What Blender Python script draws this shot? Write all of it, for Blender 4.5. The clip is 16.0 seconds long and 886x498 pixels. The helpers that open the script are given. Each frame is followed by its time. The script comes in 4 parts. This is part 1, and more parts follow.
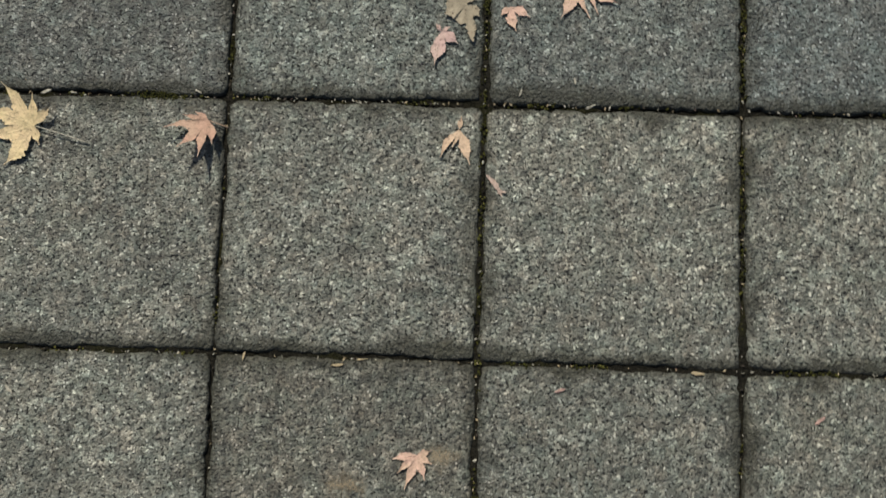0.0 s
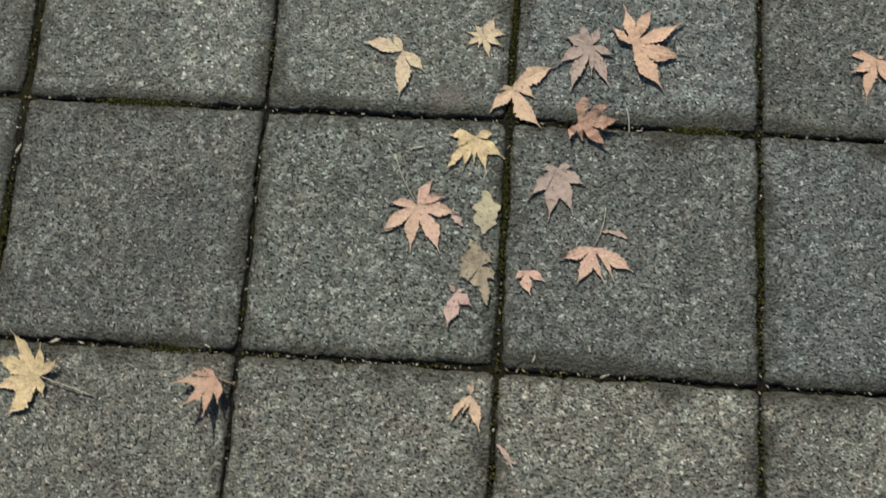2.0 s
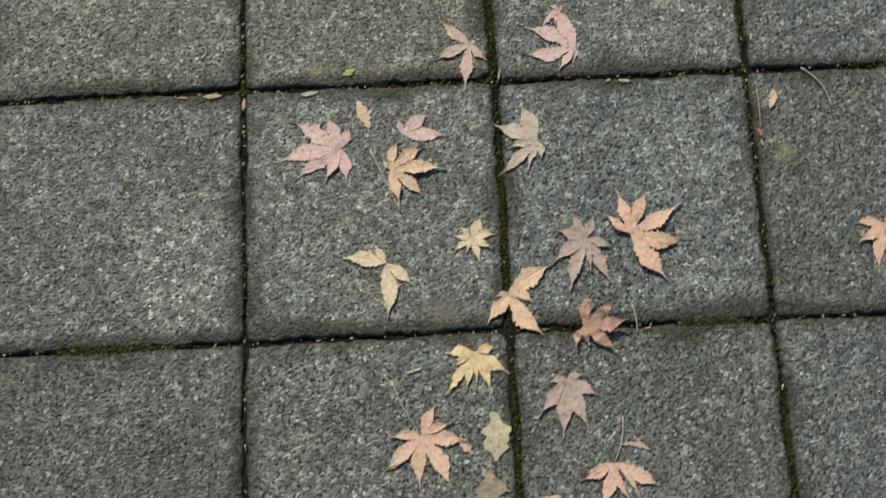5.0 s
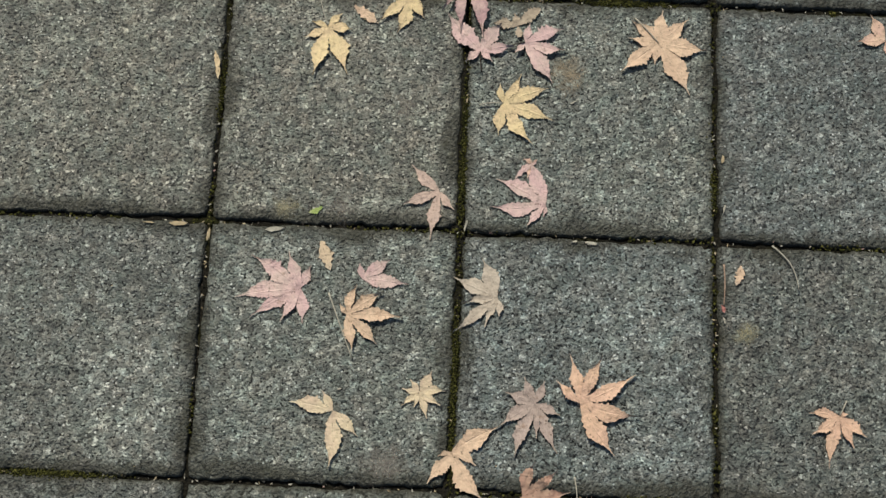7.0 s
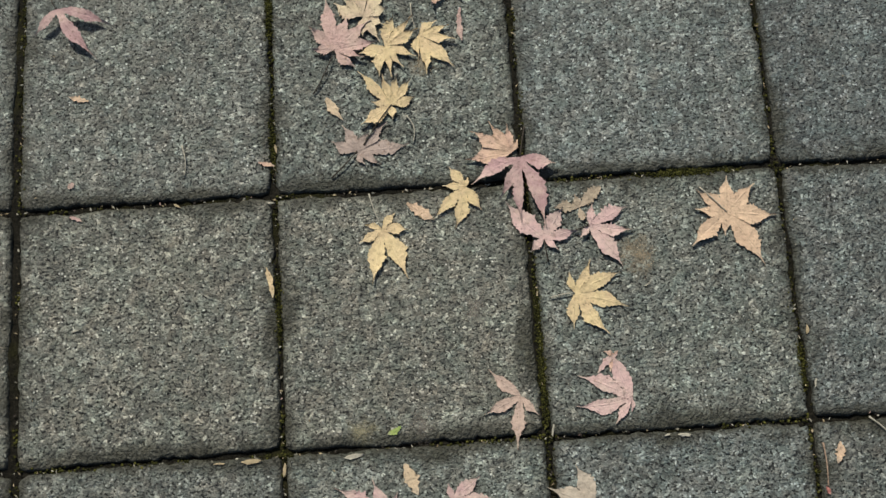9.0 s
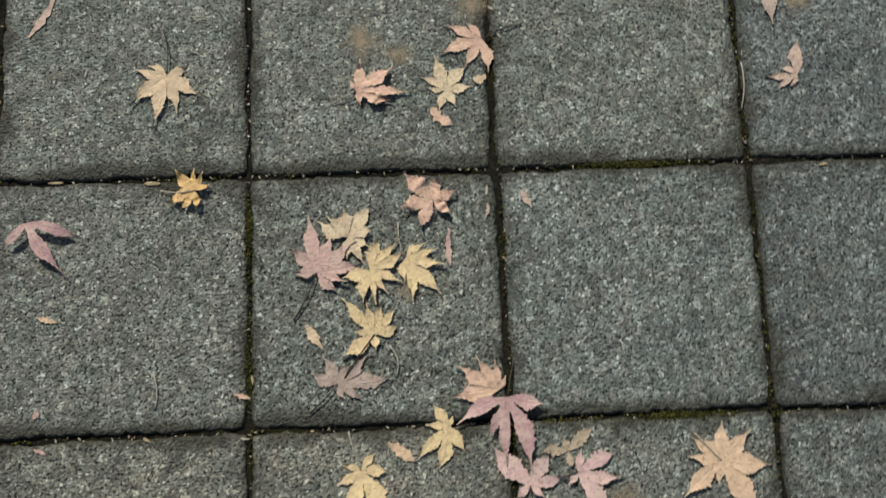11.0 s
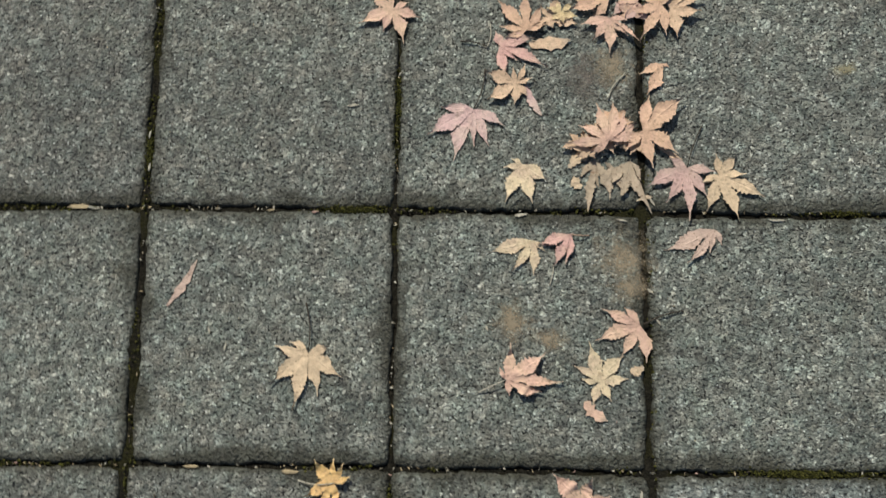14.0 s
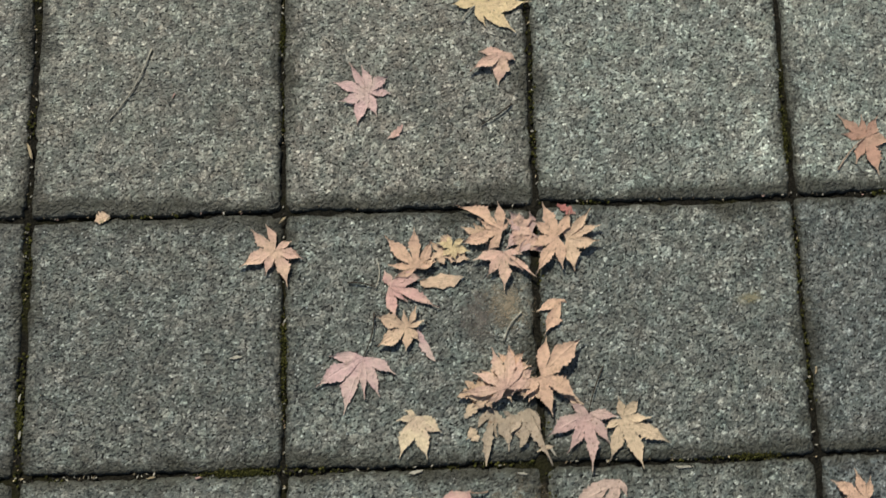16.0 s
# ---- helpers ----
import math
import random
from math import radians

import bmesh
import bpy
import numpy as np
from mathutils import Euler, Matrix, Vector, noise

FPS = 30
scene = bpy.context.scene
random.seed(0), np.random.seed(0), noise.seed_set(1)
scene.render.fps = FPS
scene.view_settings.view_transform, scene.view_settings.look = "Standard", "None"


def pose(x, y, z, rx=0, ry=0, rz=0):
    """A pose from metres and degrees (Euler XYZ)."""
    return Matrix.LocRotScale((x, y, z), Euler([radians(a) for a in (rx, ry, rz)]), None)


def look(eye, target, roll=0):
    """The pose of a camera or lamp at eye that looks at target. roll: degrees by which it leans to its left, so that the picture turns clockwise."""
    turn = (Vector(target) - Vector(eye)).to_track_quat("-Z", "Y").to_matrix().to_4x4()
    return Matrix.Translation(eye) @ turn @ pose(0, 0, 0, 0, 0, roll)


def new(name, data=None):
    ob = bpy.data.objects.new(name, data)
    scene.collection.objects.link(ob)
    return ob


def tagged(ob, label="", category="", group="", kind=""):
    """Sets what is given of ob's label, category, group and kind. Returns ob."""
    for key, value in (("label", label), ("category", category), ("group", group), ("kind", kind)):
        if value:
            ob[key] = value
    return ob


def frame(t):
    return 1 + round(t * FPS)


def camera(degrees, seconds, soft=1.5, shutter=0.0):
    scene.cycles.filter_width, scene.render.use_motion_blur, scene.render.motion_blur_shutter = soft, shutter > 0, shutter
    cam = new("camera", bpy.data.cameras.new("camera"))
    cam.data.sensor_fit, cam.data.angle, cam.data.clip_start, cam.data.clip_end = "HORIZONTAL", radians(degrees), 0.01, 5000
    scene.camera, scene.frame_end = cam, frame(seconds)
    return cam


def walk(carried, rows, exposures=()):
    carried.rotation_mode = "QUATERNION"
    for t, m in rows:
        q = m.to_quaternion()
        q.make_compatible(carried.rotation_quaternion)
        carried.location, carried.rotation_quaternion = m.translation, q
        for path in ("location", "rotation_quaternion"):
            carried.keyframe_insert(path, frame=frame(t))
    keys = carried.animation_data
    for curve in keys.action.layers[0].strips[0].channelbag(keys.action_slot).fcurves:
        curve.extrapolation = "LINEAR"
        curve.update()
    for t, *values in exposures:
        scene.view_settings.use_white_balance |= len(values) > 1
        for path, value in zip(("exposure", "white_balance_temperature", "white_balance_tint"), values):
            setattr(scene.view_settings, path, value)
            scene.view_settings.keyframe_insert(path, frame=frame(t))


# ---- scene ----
cam = camera(49.5, 16.0, 1.45, 0.3)
PATH = [
    (0, (-0.019, -0.28, 1.111), (-0.063, -0.088, -0.879), -11.1),
    (0.3, (-0.0213, -0.2318, 1.1043), (-0.0678, -0.0271, -0.8846), -9.32),
    (0.5, (-0.015, -0.208, 1.106), (-0.067, 0.02, -0.88), -8.6),
    (0.8, (-0.0015, -0.1829, 1.1111), (-0.0562, 0.1049, -0.8673), -6.17),
    (1, (0.014, -0.167, 1.114), (-0.05, 0.16, -0.858), -6.5),
    (1.3, (0.0066, -0.1599, 1.1153), (-0.0582, 0.228, -0.8457), -5.01),
    (1.5, (0.008, -0.147, 1.117), (-0.072, 0.25, -0.841), -6.9),
    (1.8, (-0.0104, -0.1302, 1.1184), (-0.0892, 0.2826, -0.8369), -6.71),
    (2, (-0.024, -0.104, 1.117), (-0.107, 0.32, -0.835), -7.5),
    (2.3, (-0.0717, -0.0706, 1.109), (-0.14, 0.3798, -0.8384), -5.63),
    (2.5, (-0.089, -0.03, 1.107), (-0.166, 0.408, -0.843), -6.9),
    (2.8, (-0.1124, 0.0098, 1.1041), (-0.1805, 0.4649, -0.8422), -5.81),
    (3, (-0.123, 0.039, 1.098), (-0.179, 0.484, -0.851), -5.1),
    (3.3, (-0.1354, 0.0707, 1.0952), (-0.1754, 0.5002, -0.8577), -4.66),
    (3.5, (-0.145, 0.075, 1.095), (-0.169, 0.505, -0.858), -4.0),
    (3.8, (-0.156, 0.0793, 1.0993), (-0.1582, 0.4947, -0.8571), -3.42),
    (4, (-0.159, 0.074, 1.1), (-0.147, 0.5, -0.854), -2.1),
    (4.2, (-0.1543, 0.087, 1.1036), (-0.1304, 0.4959, -0.854), -0.49),
    (4.5, (-0.134, 0.102, 1.101), (-0.111, 0.519, -0.855), -0.6),
    (4.8, (-0.1124, 0.1346, 1.0915), (-0.0799, 0.5536, -0.8638), 1.03),
    (5, (-0.086, 0.17, 1.091), (-0.061, 0.586, -0.865), 0.7),
    (5.2, (-0.068, 0.21, 1.092), (-0.044, 0.62, -0.866), 1.6),
    (7.3, (0.002, 0.373, 1.125), (-0.037, 0.776, -0.834), -2.9),
    (7.5, (-0.006, 0.392, 1.122), (-0.03, 0.804, -0.835), -1.6),
    (7.8, (-0.0274, 0.4374, 1.1192), (-0.0405, 0.8489, -0.838), -1.05),
    (8, (-0.045, 0.48, 1.115), (-0.048, 0.89, -0.842), -0.4),
    (8.2, (-0.067, 0.519, 1.114), (-0.058, 0.932, -0.843), 0.3),
    (10.3, (-0.163, 0.754, 1.131), (-0.085, 1.089, -0.839), 8.1),
    (10.5, (-0.152, 0.796, 1.128), (-0.07, 1.146, -0.839), 8.3),
    (10.8, (-0.1309, 0.8613, 1.1248), (-0.0481, 1.2264, -0.8398), 8.95),
    (11, (-0.111, 0.905, 1.124), (-0.045, 1.272, -0.84), 8.0),
    (11.3, (-0.0951, 0.9608, 1.1215), (-0.0511, 1.3176, -0.8459), 7.14),
    (11.5, (-0.08, 0.992, 1.124), (-0.06, 1.337, -0.846), 4.5),
    (11.7, (-0.0627, 1.0006, 1.1221), (-0.0651, 1.3626, -0.8448), 1.38),
    (12, (-0.049, 1.026, 1.13), (-0.069, 1.377, -0.839), -0.7),
    (12.3, (-0.0552, 1.0259, 1.1333), (-0.0955, 1.3835, -0.8341), -3.03),
    (12.5, (-0.064, 1.034, 1.136), (-0.118, 1.386, -0.832), -5.1),
    (12.8, (-0.0888, 1.0526, 1.1357), (-0.1414, 1.4114, -0.8311), -4.66),
    (13, (-0.109, 1.078, 1.135), (-0.17, 1.432, -0.833), -6.0),
    (13.3, (-0.1332, 1.1137, 1.1273), (-0.1984, 1.4864, -0.8366), -6.08),
    (13.5, (-0.155, 1.159, 1.127), (-0.218, 1.538, -0.835), -5.8),
    (13.8, (-0.1941, 1.2133, 1.1233), (-0.2559, 1.6052, -0.837), -6.85),
    (14, (-0.22, 1.256, 1.123), (-0.265, 1.626, -0.842), -6.3),
    (14.2, (-0.2264, 1.2789, 1.1236), (-0.2564, 1.6481, -0.8418), -5.78),
    (14.5, (-0.237, 1.295, 1.126), (-0.222, 1.667, -0.839), -0.6),
    (14.8, (-0.2273, 1.3069, 1.123), (-0.2029, 1.6886, -0.8401), 0.21),
    (15, (-0.223, 1.342, 1.124), (-0.188, 1.711, -0.842), 2.0),
    (15.2, (-0.2116, 1.392, 1.121), (-0.1707, 1.7454, -0.8471), 3.19),
    (15.5, (-0.174, 1.462, 1.117), (-0.142, 1.832, -0.848), 1.8),
    (15.7, (-0.1471, 1.5045, 1.1142), (-0.1254, 1.8796, -0.8502), 0.56),
    (16, (-0.121, 1.561, 1.117), (-0.109, 1.921, -0.85), 0.0),
]
# the film's own exposure drifts a little, in stops
EXPOSURE = [(0, 0.0), (3.5, -0.03), (5, 0.04), (8, 0.02), (10.5, -0.05), (12, 0.0), (13.5, 0.1), (14.5, 0.02), (15.5, 0.1), (16, -0.04)]
walk(cam, [(t, look(eye, target, roll)) for t, eye, target, roll in PATH], EXPOSURE)

# ---- world and sun ----
world = bpy.data.worlds.new("sky")
scene.world = world
world.use_nodes = True
SUN_HEIGHT, SUN_FROM = 44.0, 20.0   # degrees above the horizon, degrees to the left of the way ahead
sky = world.node_tree.nodes.new("ShaderNodeTexSky")
sky.sky_type, sky.sun_disc, sky.dust_density, sky.ozone_density = "NISHITA", False, 1.6, 1.0
sky.sun_elevation, sky.sun_rotation = radians(SUN_HEIGHT), radians(-SUN_FROM)
backdrop = world.node_tree.nodes["Background"]
backdrop.inputs["Strength"].default_value = 0.065
world.node_tree.links.new(sky.outputs["Color"], backdrop.inputs["Color"])
sun_data = bpy.data.lights.new("sun", "SUN")
sun_data.energy, sun_data.angle, sun_data.color = 4.05, radians(0.55), (1.0, 0.975, 0.875)
sun = new("sun", sun_data)
sun.matrix_world = pose(0, 0, 6, 90 - SUN_HEIGHT, 0, 180 + SUN_FROM)


# ---- materials ----
class Nodes:
    """A short way to write a node material."""

    def __init__(self, name, roughness=0.8, specular=0.3):
        self.material = bpy.data.materials.new(name)
        self.material.use_nodes = True
        self.tree = self.material.node_tree
        self.shader = self.tree.nodes["Principled BSDF"]
        self.shader.inputs["Roughness"].default_value = roughness
        self.shader.inputs["Specular IOR Level"].default_value = specular
        self.place = self.add("ShaderNodeNewGeometry").outputs["Position"]

    def add(self, kind, **settings):
        node = self.tree.nodes.new(kind)
        for key, value in settings.items():
            setattr(node, key, value)
        return node

    def link(self, a, b):
        self.tree.links.new(a, b)

    def put(self, socket, value):
        if isinstance(value, bpy.types.NodeSocket):
            self.link(value, socket)
        else:
            socket.default_value = value

    def maths(self, what, a, b=0.0, clamp=False):
        node = self.add("ShaderNodeMath", operation=what, use_clamp=clamp)
        self.put(node.inputs[0], a)
        self.put(node.inputs[1], b)
        return node.outputs[0]

    def noise(self, scale, detail=3.0, rough=0.55, at=None):
        node = self.add("ShaderNodeTexNoise")
        node.inputs["Scale"].default_value, node.inputs["Detail"].default_value = scale, detail
        node.inputs["Roughness"].default_value = rough
        self.link(at or self.place, node.inputs["Vector"])
        return node.outputs["Fac"]

    def cells(self, scale, feature="F1", at=None):
        node = self.add("ShaderNodeTexVoronoi", feature=feature)
        node.inputs["Scale"].default_value = scale
        self.link(at or self.place, node.inputs["Vector"])
        return node

    def grey(self, colour):
        node = self.add("ShaderNodeSeparateColor")
        self.link(colour, node.inputs[0])
        return node.outputs[0], node.outputs[1], node.outputs[2]

    def ramp(self, value, *stops):
        node = self.add("ShaderNodeValToRGB")
        while len(node.color_ramp.elements) < len(stops):
            node.color_ramp.elements.new(0.5)
        for element, (at, colour) in zip(node.color_ramp.elements, stops):
            element.position = at
            element.color = (*colour, 1) if isinstance(colour, tuple) else (colour, colour, colour, 1)
        self.link(value, node.inputs[0])
        return node.outputs[0]

    def span(self, value, low, high, to_low=0.0, to_high=1.0):
        node = self.add("ShaderNodeMapRange", interpolation_type="SMOOTHSTEP")
        self.link(value, node.inputs[0])
        for n, number in enumerate((low, high, to_low, to_high)):
            node.inputs[n + 1].default_value = number
        return node.outputs[0]

    def mix(self, factor, a, b, blend="MIX"):
        node = self.add("ShaderNodeMix", data_type="RGBA", blend_type=blend)
        self.put(node.inputs["Factor"], factor)
        for socket, value in ((node.inputs["A"], a), (node.inputs["B"], b)):
            self.put(socket, (*value, 1) if isinstance(value, tuple) else value)
        return node.outputs["Result"]

    def relief(self, height, depth, strength=1.0):
        node = self.add("ShaderNodeBump")
        node.inputs["Strength"].default_value, node.inputs["Distance"].default_value = strength, depth
        self.link(height, node.inputs["Height"])
        self.link(node.outputs[0], self.shader.inputs["Normal"])

    def done(self, colour):
        self.put(self.shader.inputs["Base Color"], colour)
        return self.material


WORN = [(-0.376, 0.395, 0.085, 0.095, 1.45), (0.270, 1.885, 0.022, 0.075, 1.5), (0.140, 1.955, 0.075, 0.030, 1.35)]


def slab_material():
    """Concrete paving with an exposed grain: a dark matrix with pits, grey grit and a few pale quartz grains.
    The colour of each slab comes from the object; stains and grain from the place."""
    m = Nodes("exposed grain concrete", 0.72, 0.5)
    info = m.add("ShaderNodeObjectInfo")
    warp = m.add("ShaderNodeVectorMath", operation="MULTIPLY_ADD")
    wobble = m.add("ShaderNodeTexNoise")
    wobble.inputs["Scale"].default_value, wobble.inputs["Detail"].default_value = 210, 2
    m.link(m.place, wobble.inputs["Vector"])
    m.link(wobble.outputs["Color"], warp.inputs[0])
    warp.inputs[1].default_value = (0.0100, 0.0100, 0.0100)
    m.link(m.place, warp.inputs[2])
    coarse, fine = m.cells(125, at=warp.outputs[0]), m.cells(205, at=warp.outputs[0])
    coarse_tone, coarse_hue, coarse_up = m.grey(coarse.outputs["Color"])
    fine_tone, fine_up, sparkle = m.grey(fine.outputs["Color"])
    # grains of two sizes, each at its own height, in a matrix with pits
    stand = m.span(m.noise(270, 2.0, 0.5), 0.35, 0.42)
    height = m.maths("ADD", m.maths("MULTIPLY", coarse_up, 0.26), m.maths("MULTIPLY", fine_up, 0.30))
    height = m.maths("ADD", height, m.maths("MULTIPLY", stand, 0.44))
    fuzz = m.maths("SUBTRACT", m.noise(420, 3, 0.65), 0.5)
    # the tone follows the height: low matrix dark, high grains pale
    tone = m.maths("ADD", m.maths("MULTIPLY", height, 0.58), m.maths("MULTIPLY", fine_tone, 0.26))
    tone = m.maths("ADD", tone, m.maths("ADD", m.maths("MULTIPLY", coarse_tone, 0.16), m.maths("MULTIPLY", fuzz, 0.55)))
    grit = m.ramp(tone, (0.16, (0.022, 0.022, 0.020)), (0.36, (0.066, 0.0665, 0.060)), (0.54, (0.118, 0.119, 0.108)), (0.72, (0.204, 0.206, 0.188)), (0.93, (0.43, 0.433, 0.398)))
    hue = m.ramp(coarse_hue, (0.0, (0.90, 1.0, 1.05)), (0.5, (1.0, 1.0, 1.0)), (1.0, (1.10, 0.99, 0.92)))
    grit = m.mix(0.35, grit, hue, "MULTIPLY")
    # deep pits darkened: dirty matrix, with the grains' shade put into the colour
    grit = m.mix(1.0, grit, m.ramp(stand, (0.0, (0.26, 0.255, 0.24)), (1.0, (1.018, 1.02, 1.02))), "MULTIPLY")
    quartz = m.maths("MULTIPLY", m.span(sparkle, 0.962, 0.975), m.span(fine.outputs["Distance"], 0.55, 0.25))
    grit = m.mix(m.maths("MULTIPLY", quartz, 0.75), grit, (0.66, 0.65, 0.60))
    # pale mineral flecks that also stand for sun glints, painted into the colour
    glint_cells = m.cells(290)
    glint, _, _ = m.grey(glint_cells.outputs["Color"])
    glint = m.maths("MULTIPLY", m.span(glint, 0.90, 0.985, 0, 0.8), m.span(glint_cells.outputs["Distance"], 0.48, 0.22))
    grit = m.mix(glint, grit, (0.66, 0.66, 0.64))
    grit = m.mix(1.0, grit, info.outputs["Color"], "MULTIPLY")
    # broad weathering and stains
    broad = m.ramp(m.noise(6.5, 4, 0.6), (0.32, (0.84, 0.85, 0.85)), (0.50, (0.99, 0.99, 0.98)), (0.68, (1.16, 1.155, 1.14)))
    grit = m.mix(1.0, grit, broad, "MULTIPLY")
    grit = m.mix(1.0, grit, m.ramp(m.noise(24, 4, 0.65), (0.28, 0.86), (0.5, 1.0), (0.72, 1.11)), "MULTIPLY")
    grit = m.mix(1.0, grit, m.ramp(m.noise(34, 4, 0.65), (0.36, (0.955, 1.01, 1.0)), (0.5, (1.0, 1.0, 1.0)), (0.64, (1.04, 0.985, 0.97))), "MULTIPLY")
    brown = m.span(m.noise(10, 4, 0.65), 0.52, 0.72, 0, 0.25)
    grit = m.mix(brown, grit, m.mix(1.0, grit, (0.96, 0.87, 0.76), "MULTIPLY"))
    # worn, paler places on three of the slabs
    for x, y, across, along, gain in WORN:
        off = m.add("ShaderNodeVectorMath", operation="SUBTRACT")
        m.link(m.place, off.inputs[0])
        off.inputs[1].default_value = (x, y, 0)
        flat = m.add("ShaderNodeVectorMath", operation="MULTIPLY")
        m.link(off.outputs[0], flat.inputs[0])
        flat.inputs[1].default_value = (1 / across, 1 / along, 0)
        far = m.add("ShaderNodeVectorMath", operation="LENGTH")
        m.link(flat.outputs[0], far.inputs[0])
        far = m.maths("ADD", far.outputs["Value"], m.maths("MULTIPLY", m.maths("SUBTRACT", m.noise(26, 5, 0.7), 0.5), 1.5))
        grit = m.mix(m.span(far, 1.15, 0.25), grit, m.mix(1.0, grit, (gain, gain, gain), "MULTIPLY"))
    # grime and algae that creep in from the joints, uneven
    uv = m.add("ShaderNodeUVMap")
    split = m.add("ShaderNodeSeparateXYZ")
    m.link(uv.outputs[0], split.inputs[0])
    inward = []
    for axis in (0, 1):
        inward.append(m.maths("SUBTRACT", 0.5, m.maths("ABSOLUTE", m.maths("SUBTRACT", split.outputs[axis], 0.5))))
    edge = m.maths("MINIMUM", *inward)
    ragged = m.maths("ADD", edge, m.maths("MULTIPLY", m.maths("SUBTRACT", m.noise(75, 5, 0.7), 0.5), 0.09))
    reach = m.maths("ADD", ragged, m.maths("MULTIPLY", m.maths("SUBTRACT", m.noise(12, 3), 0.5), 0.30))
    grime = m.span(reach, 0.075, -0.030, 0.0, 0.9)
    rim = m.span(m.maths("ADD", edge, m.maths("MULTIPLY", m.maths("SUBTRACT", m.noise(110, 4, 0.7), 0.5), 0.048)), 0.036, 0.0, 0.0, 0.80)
    grime_shade_tone = m.mix(m.noise(30, 2), (0.026, 0.025, 0.019), (0.042, 0.039, 0.018))
    # patchy black-green film along the row joints, with the slab edges' shade painted in
    where = m.add("ShaderNodeSeparateXYZ")
    m.link(m.place, where.inputs[0])
    beyond = m.maths("SUBTRACT", m.maths("MULTIPLY", m.maths("FRACT", m.maths("ADD", m.maths("DIVIDE", where.outputs[1], 0.303), 5.5)), 0.303), 0.1515)
    drift = m.maths("MULTIPLY", m.maths("SUBTRACT", m.noise(4.5, 2), 0.5), 0.045)
    film = m.maths("ABSOLUTE", m.maths("ADD", m.maths("SUBTRACT", beyond, 0.005), drift))
    film = m.maths("ADD", film, m.maths("MULTIPLY", m.maths("SUBTRACT", m.noise(95, 5, 0.7), 0.5), 0.022))
    film = m.maths("ADD", film, m.maths("MULTIPLY", m.maths("SUBTRACT", m.noise(7.5, 3), 0.5), 0.030))
    film = m.span(film, 0.021, 0.003, 0.0, 0.86)
    grit = m.mix(m.maths("MAXIMUM", film, m.maths("MAXIMUM", grime, rim)), grit, grime_shade_tone)
    relief = m.maths("ADD", m.maths("MULTIPLY", height, 1.1), m.maths("MULTIPLY", m.noise(300, 2, 0.6), 0.6))
    relief = m.maths("SUBTRACT", relief, m.maths("MULTIPLY", fine.outputs["Distance"], 0.40))
    m.relief(relief, 0.0055, 0.95)
    m.put(m.shader.inputs["Roughness"], m.span(fine_tone, 0.0, 1.0, 0.5, 0.85))
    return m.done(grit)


CONCRETE = slab_material()


def earth_material():
    m = Nodes("dark joint earth", 0.95, 0.1)
    colour = m.ramp(m.noise(260, 4, 0.7), (0.3, (0.007, 0.007, 0.005)), (0.55, (0.019, 0.017, 0.012)), (0.8, (0.052, 0.046, 0.032)))
    green = m.span(m.noise(14, 3), 0.50, 0.66, 0, 0.65)
    m.relief(m.noise(320, 4, 0.7), 0.004)
    return m.done(m.mix(green, colour, m.ramp(m.noise(380, 4, 0.7), (0.3, (0.013, 0.013, 0.004)), (0.7, (0.040, 0.038, 0.011)))))


def moss_material():
    m = Nodes("olive moss", 0.95, 0.1)
    island = m.add("ShaderNodeNewGeometry").outputs["Random Per Island"]
    colour = m.ramp(island, (0.0, (0.015, 0.015, 0.006)), (0.5, (0.043, 0.043, 0.011)), (0.85, (0.078, 0.077, 0.018)), (1.0, (0.120, 0.112, 0.030)))
    m.relief(m.noise(900, 3, 0.7), 0.001)
    return m.done(colour)


def litter_material(name, dark, light):
    m = Nodes(name, 0.8, 0.25)
    island = m.add("ShaderNodeNewGeometry").outputs["Random Per Island"]
    colour = m.ramp(island, (0.0, dark), (1.0, light))
    m.relief(m.noise(700, 3), 0.0006)
    return m.done(m.mix(1.0, colour, m.ramp(m.noise(420, 3), (0.3, 0.7), (0.7, 1.1)), "MULTIPLY"))


EARTH, MOSS = earth_material(), moss_material()
LITTER = {
    "pale": litter_material("bleached plant scrap", (0.33, 0.30, 0.23), (0.52, 0.48, 0.38)),
    "tan": litter_material("tan plant scrap", (0.28, 0.21, 0.12), (0.54, 0.43, 0.26)),
    "rose": litter_material("pinkish plant scrap", (0.36, 0.21, 0.17), (0.50, 0.34, 0.28)),
    "dark": litter_material("dark plant scrap", (0.03, 0.024, 0.018), (0.07, 0.055, 0.04)),
    "rust": litter_material("rusty plant scrap", (0.30, 0.20, 0.14), (0.44, 0.31, 0.22)),
}


